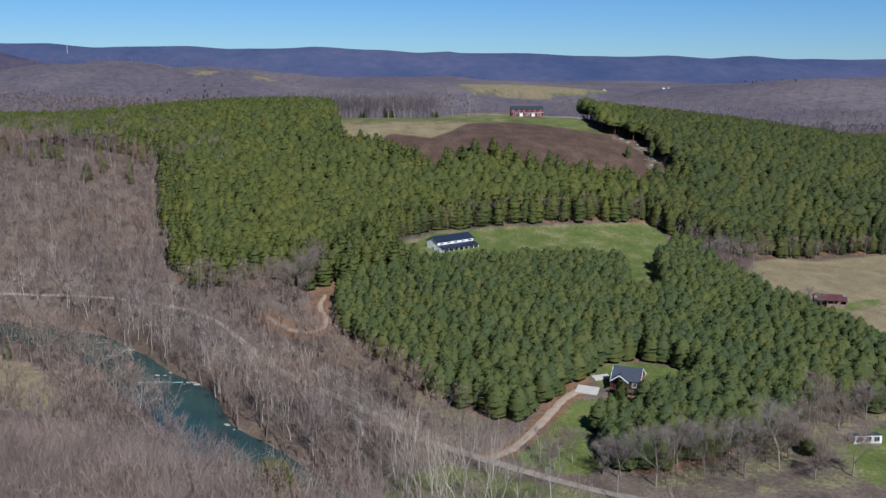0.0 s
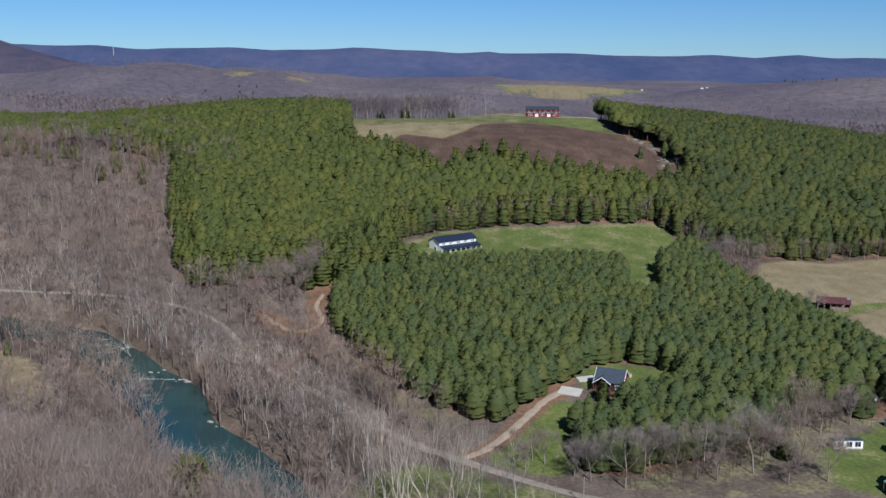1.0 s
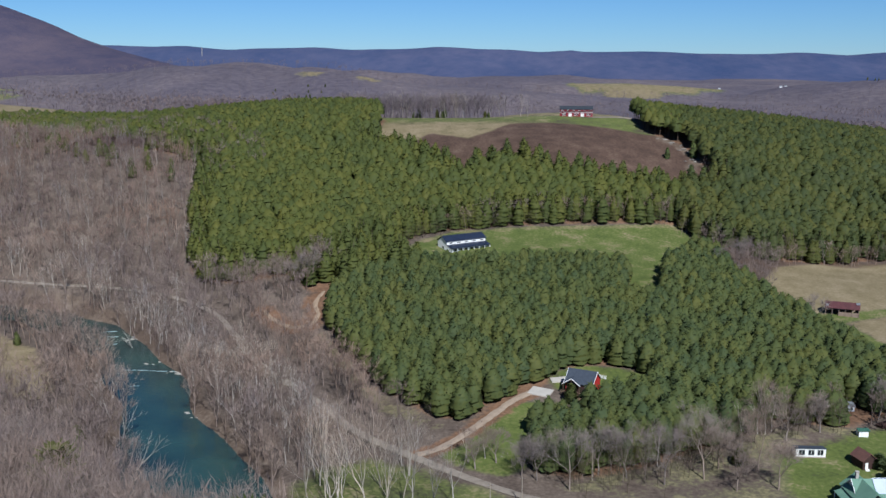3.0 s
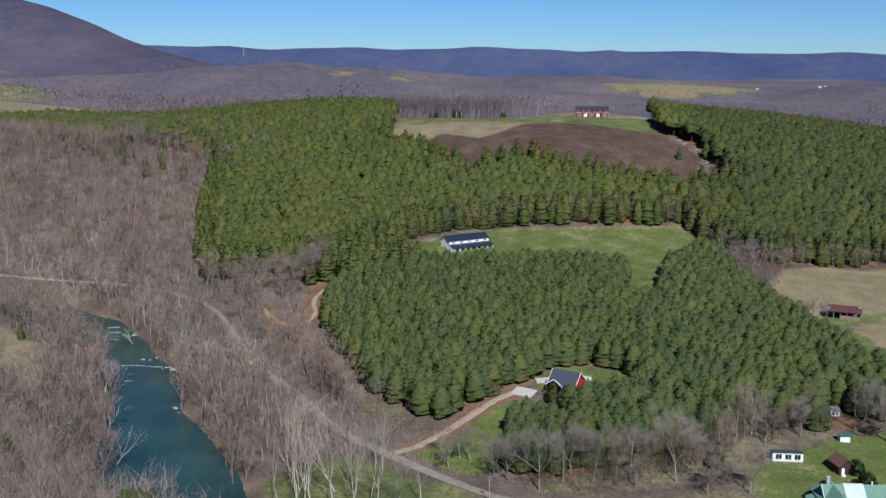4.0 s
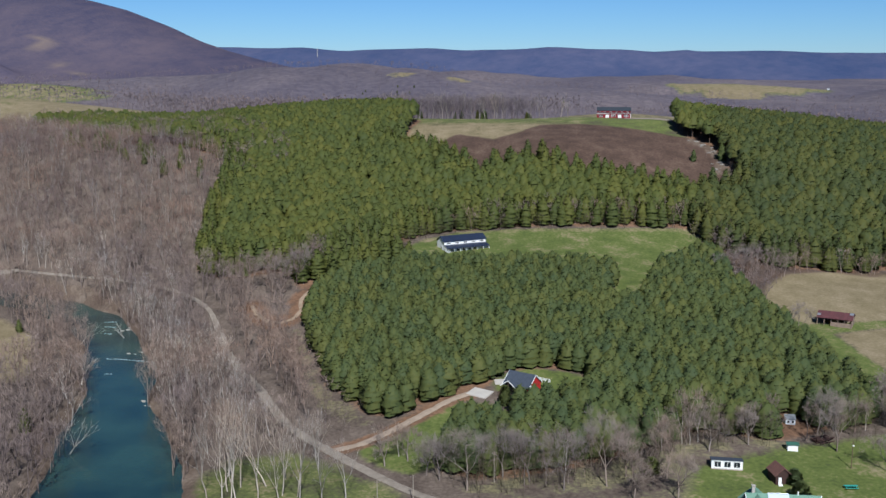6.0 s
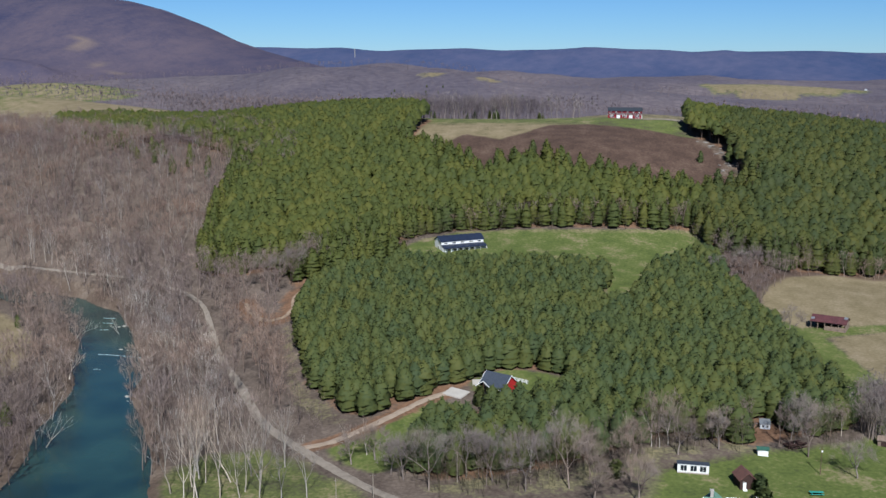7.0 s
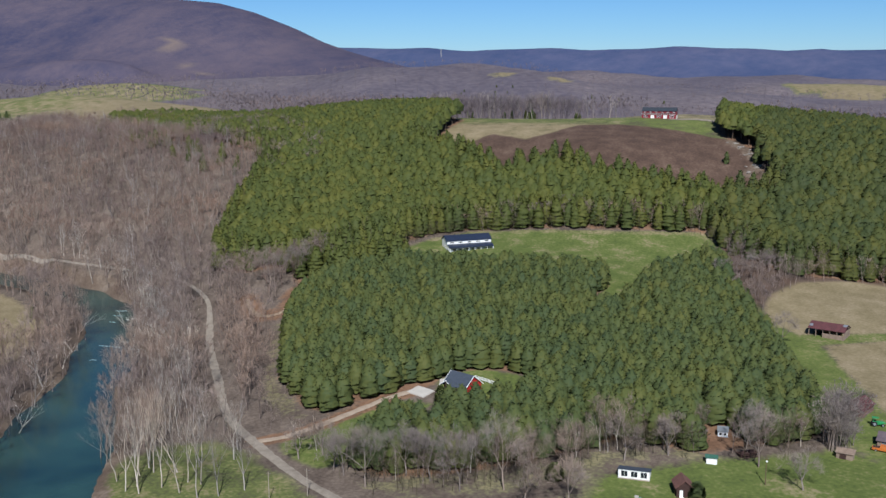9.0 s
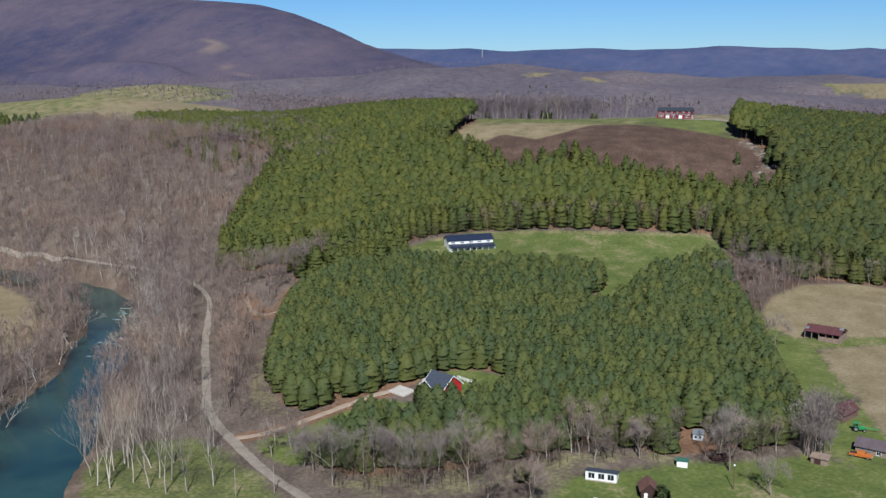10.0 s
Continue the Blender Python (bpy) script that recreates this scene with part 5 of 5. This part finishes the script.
def pickup():
    ob = thing("pickup_truck", 169.8, 291.6, -8, "orange pickup truck parked beside the garage", "truck")
    bm = profile_mesh([(-2.7, 0.45), (2.7, 0.45), (2.75, 0.95), (1.5, 1.08), (-2.7, 1.08)], 0.92)
    bmesh.ops.bevel(bm, geom=bm.edges[:], offset=0.06, segments=2, affect="EDGES")
    part("body", bm, ORANGE, ob)
    bm = profile_mesh([(-0.9, 1.05), (1.55, 1.05), (0.95, 1.72), (-0.75, 1.74)], 0.86, 0.86)
    part("cab", bm, ORANGE, ob)
    bm = profile_mesh([(-0.80, 1.14), (1.36, 1.14), (0.90, 1.60), (-0.70, 1.62)], 0.875, 0.87)
    part("window", bm, GLASS, ob, "dark side windows")
    block("bed", (-2.6, -0.78, 1.04), (-1.0, 0.78, 1.10), DARK_WOOD, ob)
    block("windscreen", (1.0, -0.66, 1.2), (1.28, 0.66, 1.55), GLASS, ob)
    for x in (-1.75, 1.75):
        for y in (-0.82, 0.82):
            wheel(ob, (x, y, 0.38), 0.38, 0.24)
    block("bumper", (2.72, -0.85, 0.45), (2.85, 0.85, 0.62), STEEL, ob)
    block("bumper", (-2.85, -0.85, 0.45), (-2.70, 0.85, 0.62), STEEL, ob)
    for y in (-0.7, 0.7):
        block("headlight", (2.70, y - 0.14, 0.72), (2.79, y + 0.14, 0.86), WHITE, ob)


def tractor():
    ob = thing("tractor", 168.6, 309.6, 6, "green tractor with a boom on the meadow", "tractor")
    bm = profile_mesh([(-0.4, 0.4), (1.6, 0.7), (1.65, 1.25), (0.2, 1.4), (-0.4, 1.3)], 0.42)
    bmesh.ops.bevel(bm, geom=bm.edges[:], offset=0.05, segments=1, affect="EDGES")
    part("bonnet", bm, GREEN_PAINT, ob)
    block("seat", (-1.1, -0.3, 1.0), (-0.6, 0.3, 1.2), RUBBER, ob)
    for y in (-0.75, 0.75):
        wheel(ob, (-0.9, y, 0.72), 0.72, 0.4)
        wheel(ob, (1.25, y * 0.85, 0.42), 0.42, 0.28)
        block("mudguard", (-1.6, y - 0.2, 1.45), (-0.3, y + 0.2, 1.52), GREEN_PAINT, ob)
    block("roll_bar", (-1.3, -0.55, 1.2), (-1.2, -0.47, 2.3), GREEN_PAINT, ob)
    block("roll_bar", (-1.3, 0.47, 1.2), (-1.2, 0.55, 2.3), GREEN_PAINT, ob)
    block("canopy", (-1.6, -0.7, 2.3), (0.1, 0.7, 2.38), GREEN_PAINT, ob)
    block("boom", (1.5, -0.12, 0.8), (4.6, 0.12, 1.0), GREEN_PAINT, ob)
    block("exhaust", (0.9, -0.05, 1.3), (1.0, 0.05, 2.0), STEEL, ob)


def teal_table_form():
    # A long flat teal object of unclear kind; the table form is made up.
    ob = thing("picnic_table", 142.0, 250.6, 14, "long flat teal object on the lawn, made up as a table", "picnic table")
    block("tabletop", (-1.6, -0.4, 0.72), (1.6, 0.4, 0.80), TEAL_PAINT, ob)
    for y in (-0.8, 0.8):
        block("seat", (-1.6, y - 0.14, 0.42), (1.6, y + 0.14, 0.48), TEAL_PAINT, ob)
    for x in (-1.1, 1.1):
        block("trestle", (x - 0.05, -0.85, 0.36), (x + 0.05, 0.85, 0.43), TEAL_PAINT, ob)
        for y in (-0.35, 0.35):
            block("leg", (x - 0.05, y - 0.05, 0), (x + 0.05, y + 0.05, 0.72), TEAL_PAINT, ob)


def utility_pole(x, y, tall, label, lamp=False):
    ob = thing("utility_pole", x, y, 20, label, "utility pole", "poles along the road")
    t = Tris()
    t.rod((0, 0, -0.8), (0, 0, tall), 0.11, 0.08, 8)
    soup("pole", *t.arrays(), DECK_WOOD if lamp else PALE_POLE, np.zeros(len(t.co)), ob)
    block("crossarm", (-0.55, -0.05, tall - 0.66), (0.55, 0.05, tall - 0.55), DECK_WOOD, ob)
    for px in (-0.45, 0.45):
        block("insulator", (px - 0.05, -0.05, tall - 0.55), (px + 0.05, 0.05, tall - 0.40), STEEL, ob)
    if lamp:
        block("lamp", (-0.18, -0.45, tall - 1.3), (0.18, -0.1, tall - 0.95), WHITE, ob, "white yard lamp")


pickup()
tractor()
teal_table_form()
utility_pole(34, 216, 7.5, "thin pale timber pole beside the road")
utility_pole(41, 222, 7.0, "thin pale timber pole beside the road")
utility_pole(143.4, 262, 7.2, "timber yard pole with a white lamp", True)
utility_pole(57.5, 237, 8.0, "pale timber pole beside the lawn")
tarp = Tris()
trng = np.random.default_rng(2)
for k in range(10):
    a, b = k * 0.628, (k + 1) * 0.628
    r0, r1 = 0.9 + 0.2 * math.sin(3 * a), 0.9 + 0.2 * math.sin(3 * b)
    tarp.add((1.3 * r0 * math.cos(a), 0.7 * r0 * math.sin(a), 0), (1.3 * r1 * math.cos(b), 0.7 * r1 * math.sin(b), 0), (0.8 * r1 * math.cos(b), 0.4 * r1 * math.sin(b), 0.55))
    tarp.add((1.3 * r0 * math.cos(a), 0.7 * r0 * math.sin(a), 0), (0.8 * r1 * math.cos(b), 0.4 * r1 * math.sin(b), 0.55), (0.8 * r0 * math.cos(a), 0.4 * r0 * math.sin(a), 0.55))
    tarp.add((0, 0, 0.7), (0.8 * r0 * math.cos(a), 0.4 * r0 * math.sin(a), 0.55), (0.8 * r1 * math.cos(b), 0.4 * r1 * math.sin(b), 0.55))
ob = soup("tarpaulin", *tarp.arrays(), plain("blue_tarpaulin", (0.10, 0.32, 0.50), None, 1.0, 0.5))
ob.location = (126, 279, float(height(126, 279)))
tagged(ob, "crumpled blue tarpaulin over a small heap", "tarpaulin")



def log_pile(x, y, turn):
    """Felled trunks heaped at the lawn's edge."""
    ob = thing("log_pile", x, y, turn, "heap of dark felled logs at the lawn's edge", "log pile")
    g = np.random.default_rng(31)
    for k in range(13):
        row, col = divmod(k, 5)
        t = Tris()
        a = (g.uniform(-2.9, -2.0), 0.62 * (col - 2) + 0.3 * row + g.normal(0, 0.06), 0.2 + 0.44 * row)
        b = (g.uniform(1.8, 3.1), a[1] + g.normal(0, 0.25), a[2] + g.normal(0, 0.06))
        t.rod(a, b, g.uniform(0.20, 0.27), g.uniform(0.15, 0.2), 8)
        for end, way in ((0, -1), (8, 1)):
            ring = [t.co[end + i] for i in range(8)]
            t.add(*(ring[::-1] if way > 0 else ring))
        soup("log", *t.arrays(), DARK_WOOD, None, ob)


log_pile(138, 276.5, 40)

# ---- single leafless trees ----
def bare_thing(x, y, tall, spread, label, category, wood_mat, twig_mat, seed, depth=5, twigs=420, thick=0.22, first=0.3, group="", width=0.035, turn=(0, 0)):
    r = np.random.default_rng(seed)
    wood, fine = bare_tree(r, tall, spread, depth, twigs, thick, first, width)
    ob = new(category.replace(" ", "_"))
    ob.matrix_basis = pose(x, y, float(height(x, y)), turn[0], turn[1], r.uniform(0, 360))
    soup("trunk", *wood, wood_mat, np.full(len(wood[0]), r.random()), ob)
    tagged(soup("crown", *fine, twig_mat, np.full(len(fine[0]), r.random()), ob), kind="stuff")
    return tagged(ob, label, category, group)


SYCAMORES = [(-2, 208, 23), (-1, 211, 21), (-5, 217, 25), (-6, 222, 21), (-3, 220, 22), (5, 213, 25), (11, 212, 22), (17, 211, 25), (3, 222, 20), (9, 218, 21),
             (9, 240, 16), (2, 208, 23), (13, 218, 23), (-9, 226, 22), (12, 234, 17), (21, 214, 18), (-12, 232, 20), (-8, 212, 21), (6, 227, 20), (25, 219, 16)]
for n, (px, py, tall) in enumerate(SYCAMORES):
    bare_thing(px, py, tall, 0.50, "tall pale-barked sycamore, leafless, on the riverside lawn", "sycamore tree", WHITE_BARK, TWIG, 100 + n, 5, 220, 0.19, 0.42, "riverside sycamores", 0.012, turn=(random.uniform(-9, 9), random.uniform(-11, 11)))
BROAD = [(52, 231, 15), (59, 240, 14), (85, 240, 17), (99, 247, 16), (66, 239, 14), (89, 246, 13), (139, 374, 11), (158, 290, 11), (161, 287, 10), (155.5, 312, 6), (158, 305, 11), (40, 237, 10), (44, 235, 11),
         (102, 236, 13), (92, 234, 12), (75, 236, 15), (152, 262, 10), (118, 415, 9), (112, 428, 10), (122, 442, 10), (128, 456, 9), (-52, 380, 15), (-62, 372, 16), (28, 240, 8), (33, 244, 9), (109, 264, 13), (119, 270, 11), (137, 281, 12), (141, 271.5, 14)]
for n, (px, py, tall) in enumerate(BROAD):
    bare_thing(px, py, tall, 0.95, "broad leafless tree with a rounded haze of grey twigs", "bare tree", TWIG_GREY, TWIG_GREY, 200 + n, 5, 1700, 0.24, 0.2, "bare trees by the lawns", 0.022)
SLIM = [(102, 267, 14), (104, 267, 15), (106, 269, 14), (74, 246, 11), (117, 273, 9), (126, 284, 9), (141, 271, 11), (134, 277, 10), (80, 250, 10), (69, 246, 10), (97, 262, 11), (150, 287, 8), (30, 246, 10), (25, 246, 9)]
for n, (px, py, tall) in enumerate(SLIM):
    bare_thing(px, py, tall, 0.42, "slim pale-stemmed leafless tree at the wood's edge", "bare tree", WHITE_BARK if n < 4 or n > 9 else TWIG, TWIG, 300 + n, 4, 300, 0.14, 0.42, "slim trees at the wood's edge")
SNAGS = [(-66, 238, 15, 40), (-60, 231, 14, 35), (-82, 264, 13, 30), (-103, 301, 13, 45), (-86, 268, 9, 20), (-118, 322, 12, 50), (-90, 282, 11, 25), (-60, 296, 9, -20), (-108, 338, 9, -30), (-72, 250, 12, 15), (-100, 290, 10, 10)]
for n, (px, py, tall, lean) in enumerate(SNAGS):
    bare_thing(px, py, tall, 0.7, "pale leaning snag over the river's edge", "dead tree", WHITE_BARK, WHITE_BARK, 400 + n, 3, 40, 0.2, 0.4, "snags on the river bank", turn=(0, lean))
# pale stems among the grey woods
pr = np.random.default_rng(9)
q, side = along([(-14, 240), (-34, 262), (-52, 284), (-66, 306), (-88, 330), (-118, 362), (-160, 392), (-210, 402)], 1.0)
for n in range(110):
    i = int(pr.integers(0, len(q)))
    px, py = q[i] + side[i] * pr.normal(0, 8)
    if off_line(px, py, RIVER) < river_half(px, py) + 1.5 or off_line(px, py, ROAD) < 2.5:
        continue
    bare_thing(px, py, pr.uniform(11, 17), 0.5, "pale-stemmed leafless sycamore among the river woods", "sycamore tree", WHITE_BARK, WHITE_BARK, 500 + n, 3, 60, 0.16, 0.46, "pale trees in the river woods")

# brush along the wood's edges
brush_kinds = [joined(bare_tree(rng, 3, 1.1, 2, 50, 0.05, 0.12, 0.04)) for _ in range(4)]


def brush(line, spread, n, label, tall=(5, 11), material=SCRUB):
    q, side = along(line, 1.0)
    i = rng.integers(0, len(q), n)
    p = q[i] + side[i] * rng.normal(0, spread, n)[:, None]
    ok = clear_of(p[:, 0], p[:, 1]) & (off_line(p[:, 0], p[:, 1], RIVER) > river_half(p[:, 0], p[:, 1]) + 1)
    p = p[ok]
    tagged(planted("brush", brush_kinds, p[:, 0], p[:, 1], height(p[:, 0], p[:, 1]), rng.uniform(*tall, len(p)) / 10, rng, material), label, "brush", kind="stuff")


brush([(44, 238), (56, 234), (70, 240), (86, 250), (106, 271), (122, 272), (136, 279), (150, 288)], 3.4, 230, "tangled tan brush between pines and lawn", (7, 15))
brush([(-24, 424), (-12, 450), (16, 464), (56, 473), (92, 486), (104, 480)], 1.8, 240, "dry brush along the upper field's edge")
brush([(100, 478), (112, 468), (134, 460), (156, 471), (182, 479), (230, 476)], 2.2, 170, "grey brush along the tan field's edge", (6, 12), TWIG)
brush([(108, 440), (118, 412), (128, 384), (140, 350)], 1.8, 70, "grey brush along the plantation's edge", (5, 9), TWIG)
brush([(-10, 232), (-26, 250), (-42, 262), (-56, 282), (-72, 310), (-96, 334), (-118, 358), (-150, 380)], 2.2, 260, "brown brush on the river bank", (5, 10), TWIG_RED)
brush([(-62, 222), (-84, 250), (-100, 285), (-116, 312), (-138, 342)], 2.4, 160, "brown brush on the far river bank", (5, 10), TWIG_RED)
brush([(-45, 345), (-30, 318), (-12, 285), (2, 264), (14, 258)], 2.5, 140, "grey brush below the plantation", (5, 10), TWIG)
brush([(156.5, 287), (159, 294), (161, 302)], 1.8, 70, "dense grey-brown thicket beside the shed", (13, 22), TWIG_GREY)
brush([(124, 277), (130, 275), (136, 280)], 1.8, 46, "tangled brush round the coop", (7, 13), TWIG_GREY)
brush([(118, 524), (118, 540), (108, 556)], 2.0, 40, "grey brush in the gully", (5, 9), TWIG)

# belts of bare trees behind the plateau and at the hill's shoulder
x, y = spots([(-100, 630), (-60, 634), (-12, 642), (-4, 668), (-104, 685)], 4.6)
bare_stand("bare_woods", x, y, (12, 17), "leafless tree belt behind the hilltop field", "woodland", TWIG_HAZED, wood_kinds)
x, y = spots([(-100, 630), (-60, 634), (-12, 642), (20, 648), (20, 656), (-60, 650), (-104, 645)], 7.5)
bare_stand("bare_woods", x, y, (14, 19), "tall pale stems behind the hilltop field", "woodland", PALE_STEM, stem_kinds)
x, y = spots([(-360, 640), (-250, 585), (-150, 520), (-125, 470), (-104, 478), (-118, 525), (-205, 585), (-330, 660)], 8.5)
bare_stand("bare_woods", x, y, (11, 15), "grey hardwoods mingled with the pine edge", "woodland", TWIG)
x, y = spots([(-14, 448), (16, 464), (60, 474), (98, 487), (94, 492), (55, 480), (14, 470), (-18, 454)], 4.0)
bare_stand("bare_woods", x, y, (6, 13), "thin bare trees in front of the pines", "woodland", TWIG)
x, y = spots(HEDGE, 4.6)
bare_stand("bare_woods", x, y, (6, 11), "thin bare trees along the tan field", "woodland", TWIG)
x, y = spots([(-46, 402), (-66, 391), (-84, 382), (-86, 374), (-64, 380), (-44, 392)], 6)
bare_stand("bare_woods", x, y, (10, 15), "bare trees below the pine hill", "woodland", TWIG)

x, y = spots([(44, 241), (56, 232), (72, 237), (90, 247), (108, 269), (128, 272), (142, 280), (152, 289), (150, 296), (138, 289), (126, 281), (106, 281), (84, 259), (66, 249), (50, 243)], 4.3)
bare_stand("bare_woods", x, y, (5, 10), "thin bare saplings between pines and lawn", "woodland", TWIG)

# young pines strewn through the hardwoods below the hill's shoulder
x, y = spots([(-320, 590), (-200, 530), (-142, 495), (-132, 470), (-150, 470), (-220, 510), (-330, 570)], 13.0)
tagged(planted("pine_forest", back_kinds, x, y, height(x, y), rng.uniform(0.7, 1.1, len(x)), rng, PINE_OLD), "scattered pines among leafless hardwoods", "pine trees", kind="stuff")
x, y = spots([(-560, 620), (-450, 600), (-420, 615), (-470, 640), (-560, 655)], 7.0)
tagged(planted("pine_forest", back_kinds, x, y, height(x, y), rng.uniform(0.8, 1.2, len(x)), rng, PINE_DARK_SHADE), "dark evergreens along the far field", "pine trees", kind="stuff")

# single pines: on the bramble slope, by the river and far off
lone = pine_crown(np.random.default_rng(77), 10, 2.4, 8, 10, 160, 0.03, 0.7)
full = pine_crown(np.random.default_rng(78), 10, 2.5, 11, 15, 900, 0.03, 0.84, 2.3)
stem = pine_trunk(10, 0.16)
for n, (px, py, s, what) in enumerate([(74, 519, 0.8, "bramble slope"), (98, 546, 0.6, "bramble slope"), (112, 552, 0.9, "bramble slope"), (14, 527, 0.8, "bramble slope"), (-79, 239, 0.7, "river bank"), (19, 95, 1.66, "wooded spur"), (23.5, 96, 1.66, "wooded spur"), (29, 99, 1.45, "wooded spur"), (-24, 132, 1.65, "wooded spur"),
                                       (130, 243, 0.42, "farm lawn in place of a round shrub"), (95, 249, 0.42, "farm lawn in place of a round shrub"), (129, 250.5, 0.38, "farm lawn in place of a round shrub"), (-150, 330, 0.5, "river meadow"), (123, 418, 0.5, "field corner"), (51.5, 281, 0.58, "cottage lawn")]):
    # The farm lawn ones are round shrubs, drawn with widened pine crowns.
    wide = 2.0 if what == "farm lawn in place of a round shrub" else 1.25
    ob = new("pine_tree")
    ob.matrix_basis = pose(px, py, float(height(px, py)) - 0.1, 0, 0, 40 * n) @ Matrix.Diagonal((s * wide, s * wide, s, 1))
    soup("trunk", *stem, PINE_BARK, np.full(len(stem[0]), 0.5), ob)
    crown = full if "spur" in what or "lawn" in what else lone
    soup("crown", *crown[:2], PINE_OLD if "spur" in what else PINE, np.full(len(crown[0]), 0.35 if "spur" in what else 0.1), ob, normals=crown[2])
    tagged(ob, "lone dark green pine on the " + what, "pine tree")

clumps = [(-384, 1433), (-376, 1455), (-360, 1430), (-345, 1440), (-695, 1977), (-246, 1417), (-700, 2040), (572, 1886), (600, 1839), (670, 1929), (-690, 850), (-660, 850), (-630, 850), (-600, 845),
          (-570, 650), (-545, 650), (-520, 640), (-500, 640), (-337, 1444), (-130, 1482), (-427, 1341), (-398, 1336), (-278, 1304), (-76, 650), (-62, 660), (-40, 650), (-18, 655)]
cx = np.concatenate([[p[0]] * 3 for p in clumps]) + rng.normal(0, 1, len(clumps) * 3) * np.repeat([26 if p[1] > 1000 else 8 for p in clumps], 3)
cy = np.concatenate([[p[1]] * 3 for p in clumps]) + rng.normal(0, 1, len(clumps) * 3) * np.repeat([22 if p[1] > 1000 else 5 for p in clumps], 3)
tagged(planted("far_evergreens", back_kinds, cx, cy, height(cx, cy), rng.uniform(0.38, 0.66, len(cx)), rng, PINE_DARK_SHADE), "scattered dark evergreens in the far woods", "evergreens", kind="stuff")

# ---- river rocks and white water ----
ROCK = plain("pale_river_rock", (0.36, 0.325, 0.28), (0.24, 0.215, 0.18), 0.8, 0.9)
GULLY_ROCK = plain("weathered_boulder", (0.27, 0.235, 0.20), (0.16, 0.14, 0.12), 0.8, 0.9)
FOAM = plain("white_water", (0.42, 0.48, 0.48), (0.16, 0.24, 0.26), 1.2, 0.5)


def rock(x, y, r, seed, z=-0.55, label="flat pale river rock at the water's edge", group="river rocks"):
    bm = bmesh.new()
    bmesh.ops.create_icosphere(bm, subdivisions=2, radius=1)
    g = np.random.default_rng(seed)
    o = Vector(g.uniform(0, 50, 3))
    for v in bm.verts:
        k = 1 + 0.35 * noise.noise(v.co * 1.3 + o)
        v.co = Vector((v.co.x * r * 1.5 * k, v.co.y * r * 0.9 * k, max(v.co.z, -0.4) * r * 0.4 * k))
    ob = part("rock", bm, ROCK if z < 0 else GULLY_ROCK)
    ob.matrix_basis = pose(x, y, z, 0, 0, g.uniform(-50, 30))
    tagged(ob, label, "rock", group)


for n in range(34):
    cx, cy, sx, sy = ((-82, 311, 3.5, 1.2), (-61, 273, 3.0, 2.0), (-114, 349, 3.0, 1.6), (-90, 322, 4, 3))[n % 4]
    rock(cx + rng.normal(0, sx), cy + rng.normal(0, sy), rng.uniform(0.25, 0.9), n)


q, side = along(GULLY, 1.0)
for n in range(44):
    i = int(rng.integers(0, len(q)))
    px, py = q[i] + side[i] * rng.normal(0, 1.5)
    rock(px, py, rng.uniform(0.35, 0.9), 60 + n, float(height(px, py)) + 0.1, "pale weathered boulder in the gully", "gully boulders")


def riffle(x, y, length, turn, seed, wide=0.3):
    g = np.random.default_rng(seed)
    t = Tris()
    n = int(length / 0.5)
    for k in range(n):
        if g.random() < 0.22:
            continue
        p = (k / n - 0.5) * length
        w = wide * g.uniform(0.3, 1.1)
        o = g.normal(0, wide * 0.5)
        h = g.uniform(0.04, 0.14)
        t.add((p - 0.3, o - w, 0), (p + 0.4, o - w * 0.8, 0), (p + 0.3, o, h), (p - 0.2, o, h))
        t.add((p - 0.2, o, h), (p + 0.3, o, h), (p + 0.4, o + w, 0), (p - 0.3, o + w * 0.8, 0))
    ob = soup("riffle", *t.arrays(), FOAM)
    ob.matrix_basis = pose(x, y, -0.49, 0, 0, turn)
    tagged(ob, "thin line of white water across the river", "white water", "riffles")


riffle(-94, 312, 11, 6, 1)
riffle(-85, 312, 7, 2, 2, 0.4)
riffle(-123, 350, 5, 10, 3)
riffle(-127, 357, 5, 20, 4, 0.4)
riffle(-118, 341, 3, 10, 5, 0.4)
riffle(-89, 296, 2.5, 10, 6, 0.3)

# ---- far marks ----
def far_farm(x, y, z, s, turn, label):
    ob = new("farmhouse")
    ob.matrix_basis = pose(x, y, z, 0, 0, turn)
    tagged(ob, label, "house", "far farms")
    gable_building(ob, 12 * s, 8 * s, 4 * s, 7 * s, WHITE, STEEL, 0.4, -4)


for n, (px, py) in enumerate([(426, 2013), (440, 2040), (672, 2075), (328, 2137), (700, 2060)]):
    far_farm(px, py, float(height(px, py)), 0.4, 20 * n, "far white farmhouse on a low hill")


def radio_mast(x, y, z, tall):
    ob = new("radio_mast")
    ob.matrix_basis = pose(x, y, z)
    tagged(ob, "far slender pale mast on the wooded ridge", "mast")
    for k in range(3):
        t = Tris()
        a = 2.094 * k
        t.rod((1.6 * math.cos(a), 1.6 * math.sin(a), 0), (0.9 * math.cos(a), 0.9 * math.sin(a), tall), 0.55, 0.4, 6)
        soup("leg", *t.arrays(), CONCRETE, None, ob)
    t = Tris()
    for k in range(12):
        a, b, z0, z1 = 2.094 * k, 2.094 * (k + 1), tall * k / 12, tall * (k + 1) / 12
        t.rod((1.3 * math.cos(a), 1.3 * math.sin(a), z0), (1.3 * math.cos(b), 1.3 * math.sin(b), z1), 0.3, 0.3, 4)
    soup("brace", *t.arrays(), CONCRETE, None, ob)


radio_mast(-1545, 4150, 80, 61)
